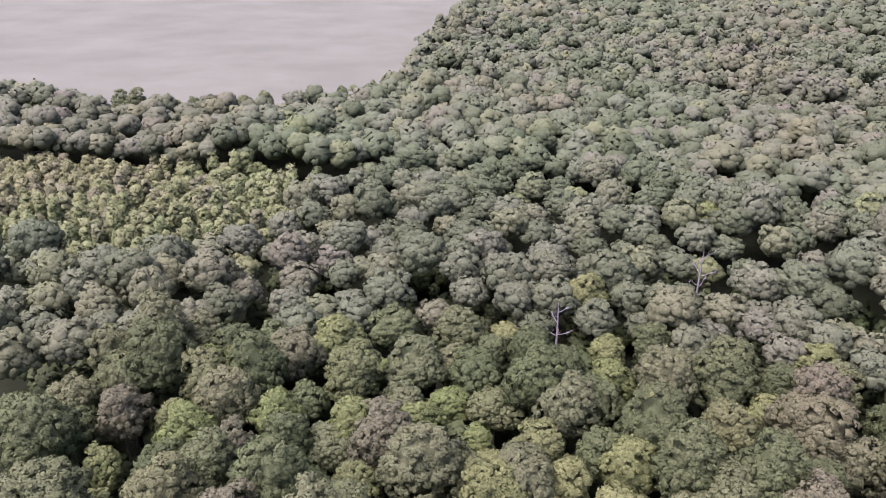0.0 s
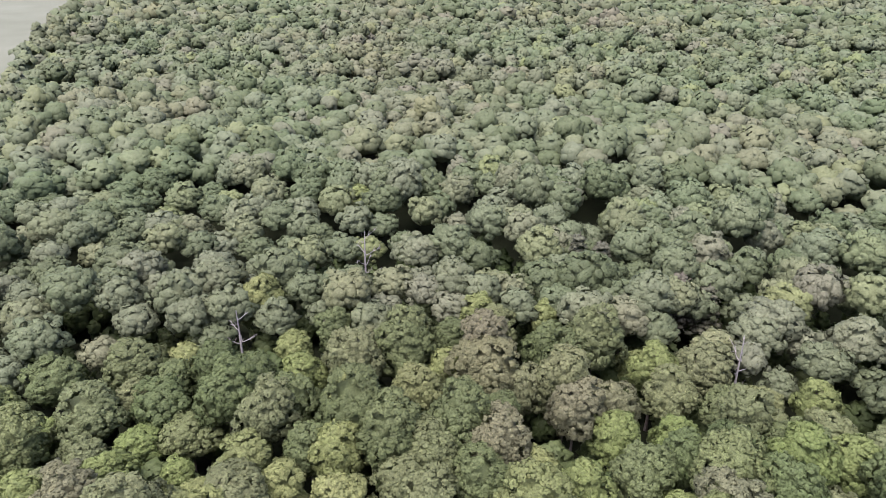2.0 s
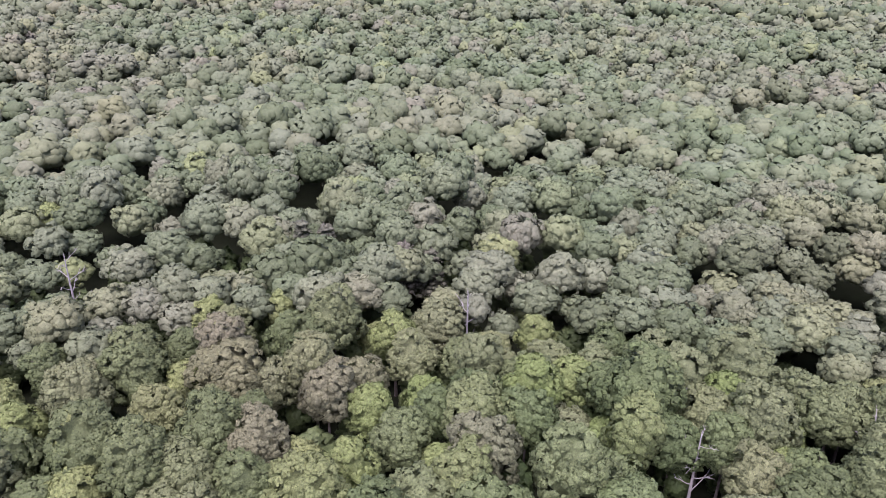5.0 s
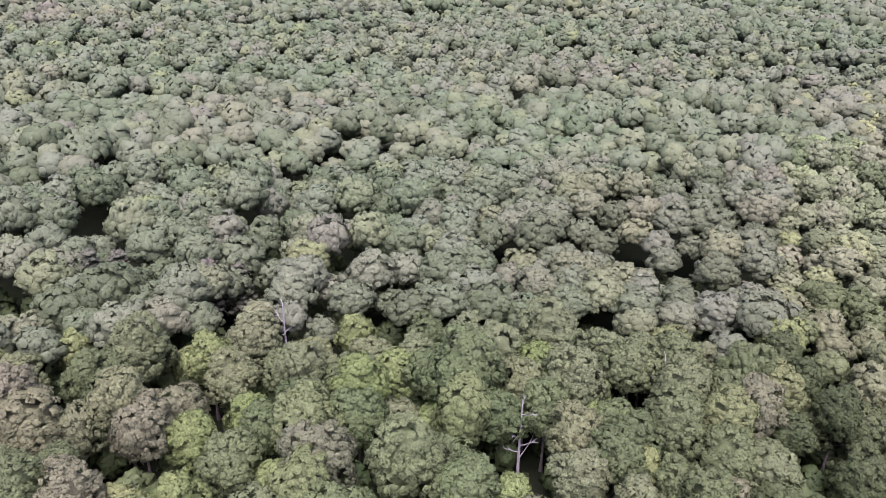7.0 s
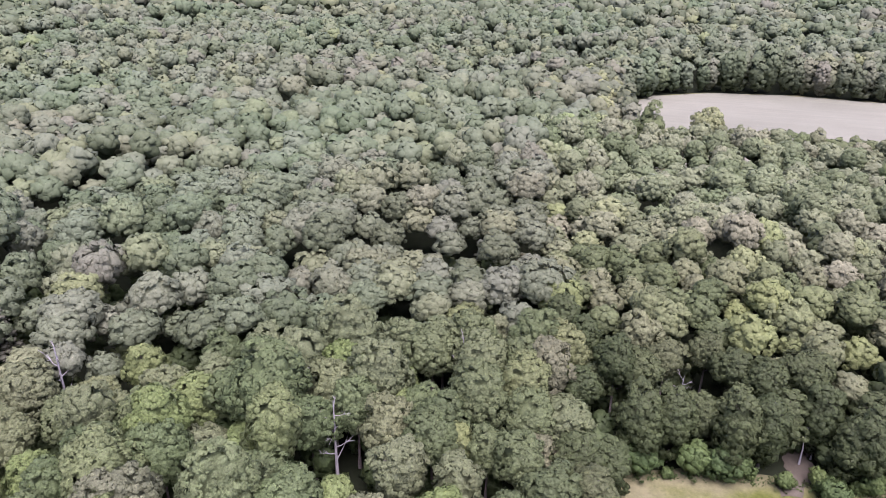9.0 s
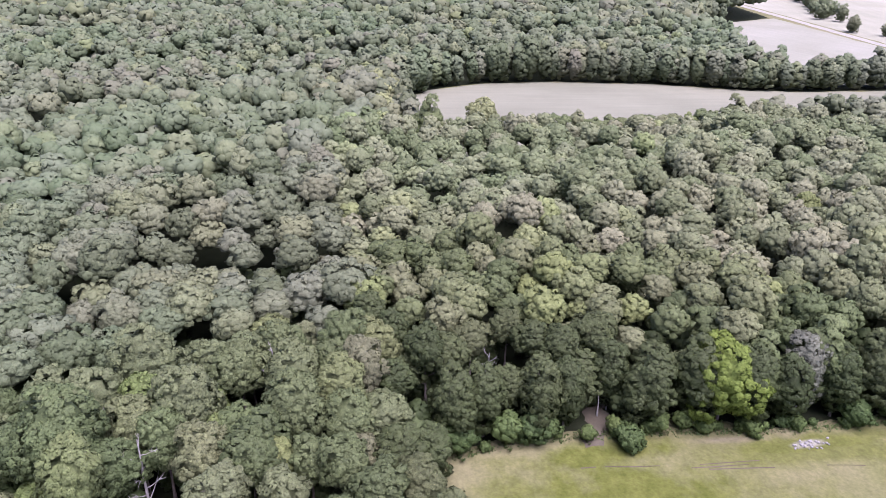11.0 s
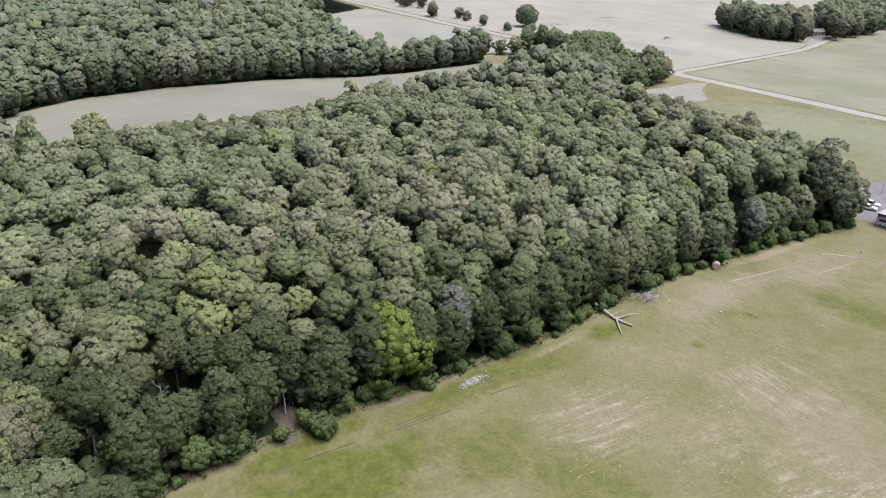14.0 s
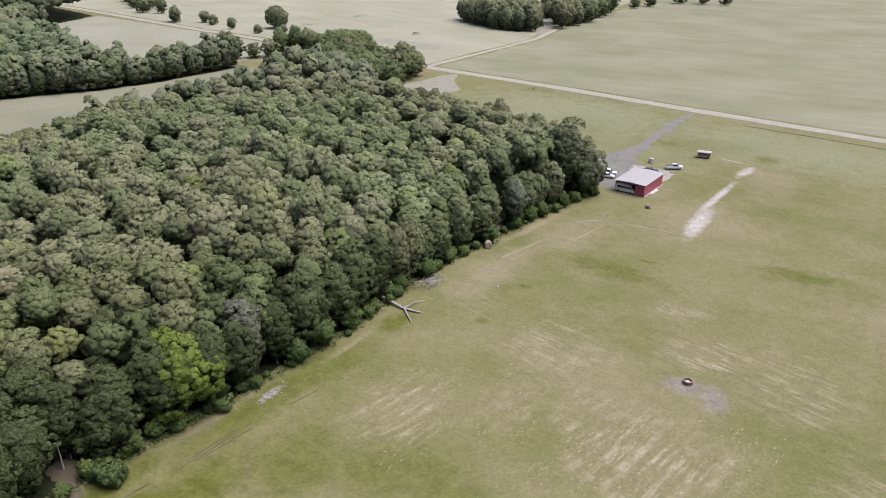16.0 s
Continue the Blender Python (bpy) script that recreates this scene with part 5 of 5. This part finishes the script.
def vehicle(kind, x, y, turn, paint, label, z=0.06):
    root = new({"car": "car", "pickup": "pickup_truck", "van": "camper_van"}[kind])
    root.matrix_world = pose(x, y, z, 0, 0, turn)
    tagged(root, label, {"car": "car", "pickup": "pickup truck", "van": "van"}[kind], "parked vehicles")
    if kind == "car":
        L, body = 4.5, [(-2.2, 0.35), (2.2, 0.35), (2.25, 0.7), (1.2, 0.95), (-2.1, 1.0), (-2.25, 0.7)]
        cab, glass = [(-1.9, 0.98), (0.9, 0.95), (0.2, 1.45), (-1.4, 1.48)], [(-1.75, 1.02), (0.72, 1.0), (0.13, 1.38), (-1.32, 1.4)]
    elif kind == "pickup":
        L, body = 5.4, [(-2.7, 0.45), (2.6, 0.45), (2.7, 0.8), (2.6, 1.05), (1.1, 1.12), (-2.7, 1.1)]
        cab, glass = [(-0.9, 1.1), (1.3, 1.1), (0.7, 1.78), (-0.75, 1.8)], [(-0.8, 1.18), (1.13, 1.15), (0.63, 1.7), (-0.68, 1.72)]
    else:
        L, body = 5.8, [(-2.9, 0.4), (2.8, 0.4), (2.9, 0.9), (2.5, 1.2), (1.9, 2.2), (-2.85, 2.3)]
        cab, glass = [(-2.6, 2.28), (1.4, 2.22), (1.2, 2.5), (-2.4, 2.55)], [(-2.2, 1.35), (2.25, 1.3), (1.95, 1.95), (-2.2, 1.98)]
    half = 0.92 if kind != "van" else 1.05
    part("body", shell(body, half, half * 0.97, 0.9), paint, root)
    cabin = part("cabin", shell(cab, half * 0.86, half * 0.76, cab[0][1] + 0.05), paint, root)
    wide = half * 0.86 + 0.02 if kind != "van" else half + 0.015
    bm = bmesh.new()
    for s in (1, -1):
        vs = [bm.verts.new((gx, s * (wide - (0.09 if gz > glass[0][1] + 0.2 and kind != "van" else 0)), gz)) for gx, gz in glass]
        vs2 = [bm.verts.new((v.co.x, v.co.y - s * 0.02, v.co.z)) for v in vs]
        bm.faces.new(vs if s < 0 else vs[::-1])
        for i in range(4):
            bm.faces.new((vs[i], vs[(i + 1) % 4], vs2[(i + 1) % 4], vs2[i]))
    part("side_window", bm, glass_dark, cabin, "dark side windows")
    bm = bmesh.new()
    (ax, az), (bx, bz) = (cab[1], cab[2]) if kind != "van" else (body[3], body[4])
    w0, w1 = (half * 0.8, half * 0.7) if kind != "van" else (half * 0.9, half * 0.88)
    vs = [bm.verts.new(c) for c in ((ax - 0.05, -w0, az + 0.08), (ax - 0.05, w0, az + 0.08), (bx + 0.05, w1, bz - 0.05), (bx + 0.05, -w1, bz - 0.05))]
    for v in vs:
        v.co.x += 0.06
    vs2 = [bm.verts.new((v.co.x - 0.03, v.co.y, v.co.z - 0.02)) for v in vs]
    bm.faces.new(vs)
    for i in range(4):
        bm.faces.new((vs[(i + 1) % 4], vs[i], vs2[i], vs2[(i + 1) % 4]))
    part("windscreen", bm, glass_dark, cabin, "dark windscreen")
    if kind == "pickup":
        bm = bmesh.new()
        box(bm, -2.55, -1.05, -0.76, 0.76, 1.1, 1.125)
        part("load_bed", bm, rubber, root, "black load bed")
    for s in (1, -1):
        bm = bmesh.new()
        box(bm, L / 2 - 0.06, L / 2 + 0.02, s * half * 0.7 - 0.16, s * half * 0.7 + 0.16, 0.66, 0.8)
        part("headlight", bm, chrome, root, "clear headlight")
        for wx in (L * 0.3, -L * 0.3):
            bm = bmesh.new()
            lathe_wheel(bm, wx, s * (half - 0.1), 0.34, 0.24)
            wheel = part("wheel", bm, rubber, root, "black tyre")
            bm = bmesh.new()
            bmesh.ops.create_cone(bm, cap_ends=True, segments=12, radius1=0.2, radius2=0.2, depth=0.26, matrix=Matrix.Translation((wx, s * (half - 0.09), 0.34)) @ Matrix.Rotation(radians(90), 4, "X"))
            part("rim", bm, chrome, wheel, "metal rim")
    return root


vehicle("car", 63.4, -207.4, 188, white_paint, "white car parked in the barn yard")
vehicle("pickup", 64.2, -210.2, 186, white_paint, "white pickup truck parked in the barn yard")
vehicle("van", 54.6, -197.6, 176, white_paint, "white camper van parked in the barn's open bay", z=0.09)
vehicle("pickup", 48.3, -226.8, 212, white_paint, "white pickup truck parked behind the barn")
vehicle("car", 53.6, -219.5, 205, dark_paint, "dark car parked behind the barn")
vehicle("van", 277, -319.5, 60, white_paint, "white van parked beside the junction trees")

# farmhouse between the groves
house = new("house")
house.matrix_world = pose(220.5, -527, 0, 0, 0, 66)
tagged(house, "small white farmhouse with a grey roof among grove trees", "house")
HL, HW, HH, RIDGE = 9.0, 6.0, 2.9, 4.7
bm = bmesh.new()
box(bm, -HL / 2, HL / 2, -HW / 2, HW / 2, 0, HH)
for gx in (-HL / 2, HL / 2):
    lo = [bm.verts.new((gx + o, y, z)) for o in (-0.08 if gx > 0 else 0, 0 if gx > 0 else 0.08) for y, z in ((-HW / 2, HH), (HW / 2, HH), (0, RIDGE - 0.12))]
    bm.faces.new(lo[:3])
    bm.faces.new(lo[5:2:-1])
    for i in range(3):
        bm.faces.new((lo[i], lo[i + 3], lo[(i + 1) % 3 + 3], lo[(i + 1) % 3]))
bmesh.ops.recalc_face_normals(bm, faces=bm.faces[:])
part("wall", bm, white_paint, house, "white boarded wall")
for side in (1, -1):
    bm = bmesh.new()
    ends = []
    for gx in (-HL / 2 - 0.3, HL / 2 + 0.3):
        ends.append([bm.verts.new((gx, side * y, z)) for y, z in ((HW / 2 + 0.35, HH - 0.12), (0.0, RIDGE), (0.0, RIDGE + 0.16), (HW / 2 + 0.35, HH + 0.04))])
    bm.faces.new(ends[0])
    bm.faces.new(ends[1][::-1])
    for i in range(4):
        bm.faces.new((ends[0][i], ends[1][i], ends[1][(i + 1) % 4], ends[0][(i + 1) % 4]))
    bmesh.ops.recalc_face_normals(bm, faces=bm.faces[:])
    part("roof", bm, asphalt, house, "grey shingle roof slope")
for wx, w, z0, z1, nm in ((-2.8, 1.0, 0.9, 2.1, "window"), (0.0, 0.95, 0.05, 2.1, "door"), (2.8, 1.0, 0.9, 2.1, "window")):
    for side in (1, -1):
        bm = bmesh.new()
        y0, y1 = sorted((side * HW / 2, side * (HW / 2 + 0.06)))
        box(bm, wx - w / 2, wx + w / 2, y0, y1, z0, z1)
        part(nm, bm, glass_dark if nm == "window" else timber, house)

# open wagon with a pale roof
wagon = new("hay_wagon")
wagon.matrix_world = pose(43.2, -244.6, 0, 0, 0, 12)
tagged(wagon, "open-sided wagon with a pale flat roof on the grass", "wagon")
bm = bmesh.new()
box(bm, -2.2, 2.2, -1.25, 1.25, 2.05, 2.15)
part("roof", bm, white_steel, wagon, "pale flat roof")
bm = bmesh.new()
box(bm, -2.0, 2.0, -1.05, 1.05, 0.62, 0.78)
part("deck", bm, timber, wagon, "wooden deck")
bm = bmesh.new()
box(bm, -1.9, 1.9, -0.95, 0.95, 0.79, 1.3)
part("load", bm, brick_red, wagon, "reddish-brown load")
for px in (-1.9, 1.9):
    for py in (-0.98, 0.98):
        bm = bmesh.new()
        box(bm, px - 0.06, px + 0.06, py - 0.06, py + 0.06, 0.78, 2.05)
        part("post", bm, timber, wagon)
for px in (-1.3, 1.3):
    for py in (-0.95, 0.95):
        bm = bmesh.new()
        lathe_wheel(bm, px, py, 0.36, 0.2)
        part("wheel", bm, rubber, wagon)

# bales, tank, posts
straw_bale = field_material("baled_straw", (0.17, 0.155, 0.10), (0.24, 0.22, 0.155), 0, 3.0)


def round_bale(x, y, turn, r, label):
    bm = bmesh.new()
    bmesh.ops.create_cone(bm, cap_ends=True, segments=20, radius1=r, radius2=r, depth=r * 1.9, matrix=Matrix.Translation((0, 0, r * 0.97)) @ Matrix.Rotation(radians(90), 4, "X"))
    bmesh.ops.bevel(bm, geom=bm.edges[:], offset=0.12, segments=2, affect="EDGES")
    ob = mesh_object("round_bale", bm, straw_bale)
    ob.matrix_world = pose(x, y, 0.02, 0, 0, turn)
    return tagged(ob, label, "hay bale", "bales")


round_bale(70.0, -141.8, 30, 0.85, "pale round bale lying at the wood's edge")
round_bale(45.4, -188.2, 80, 0.6, "small pale bale on the grass by the barn")
tank = new("water_tank")
tank.location = (56.4, -229.6, 0)
tagged(tank, "white upright water tank behind the barn", "tank")
bm = bmesh.new()
bmesh.ops.create_cone(bm, cap_ends=True, segments=18, radius1=0.75, radius2=0.75, depth=1.5, matrix=Matrix.Translation((0, 0, 0.78)))
bmesh.ops.bevel(bm, geom=[e for e in bm.edges if abs(e.verts[0].co.z - e.verts[1].co.z) < 0.01], offset=0.12, segments=2, affect="EDGES")
part("drum", bm, board_white, tank)
bm = bmesh.new()
bmesh.ops.create_cone(bm, cap_ends=True, segments=12, radius1=0.25, radius2=0.2, depth=0.12, matrix=Matrix.Translation((0, 0, 1.57)))
part("lid", bm, rubber, tank, "dark lid")
for i, (px, py, ph) in enumerate([(66, -223.6, 3.4), (102.5, -307.0, 1.1), (134.4, -312.6, 1.0), (52.9, -176.6, 0.5), (58.7, -124.4, 0.35)]):
    bm = bmesh.new()
    bmesh.ops.create_cone(bm, cap_ends=True, segments=10, radius1=0.11 if ph > 2 else 0.24, radius2=0.07 if ph > 2 else 0.2, depth=ph, matrix=Matrix.Translation((0, 0, ph / 2)))
    ob = mesh_object("marker_post", bm, board_white)
    ob.location = (px, py, 0.03)
    tagged(ob, "white pole in the barn yard" if ph > 2 else "short white marker post in the grass", "post")
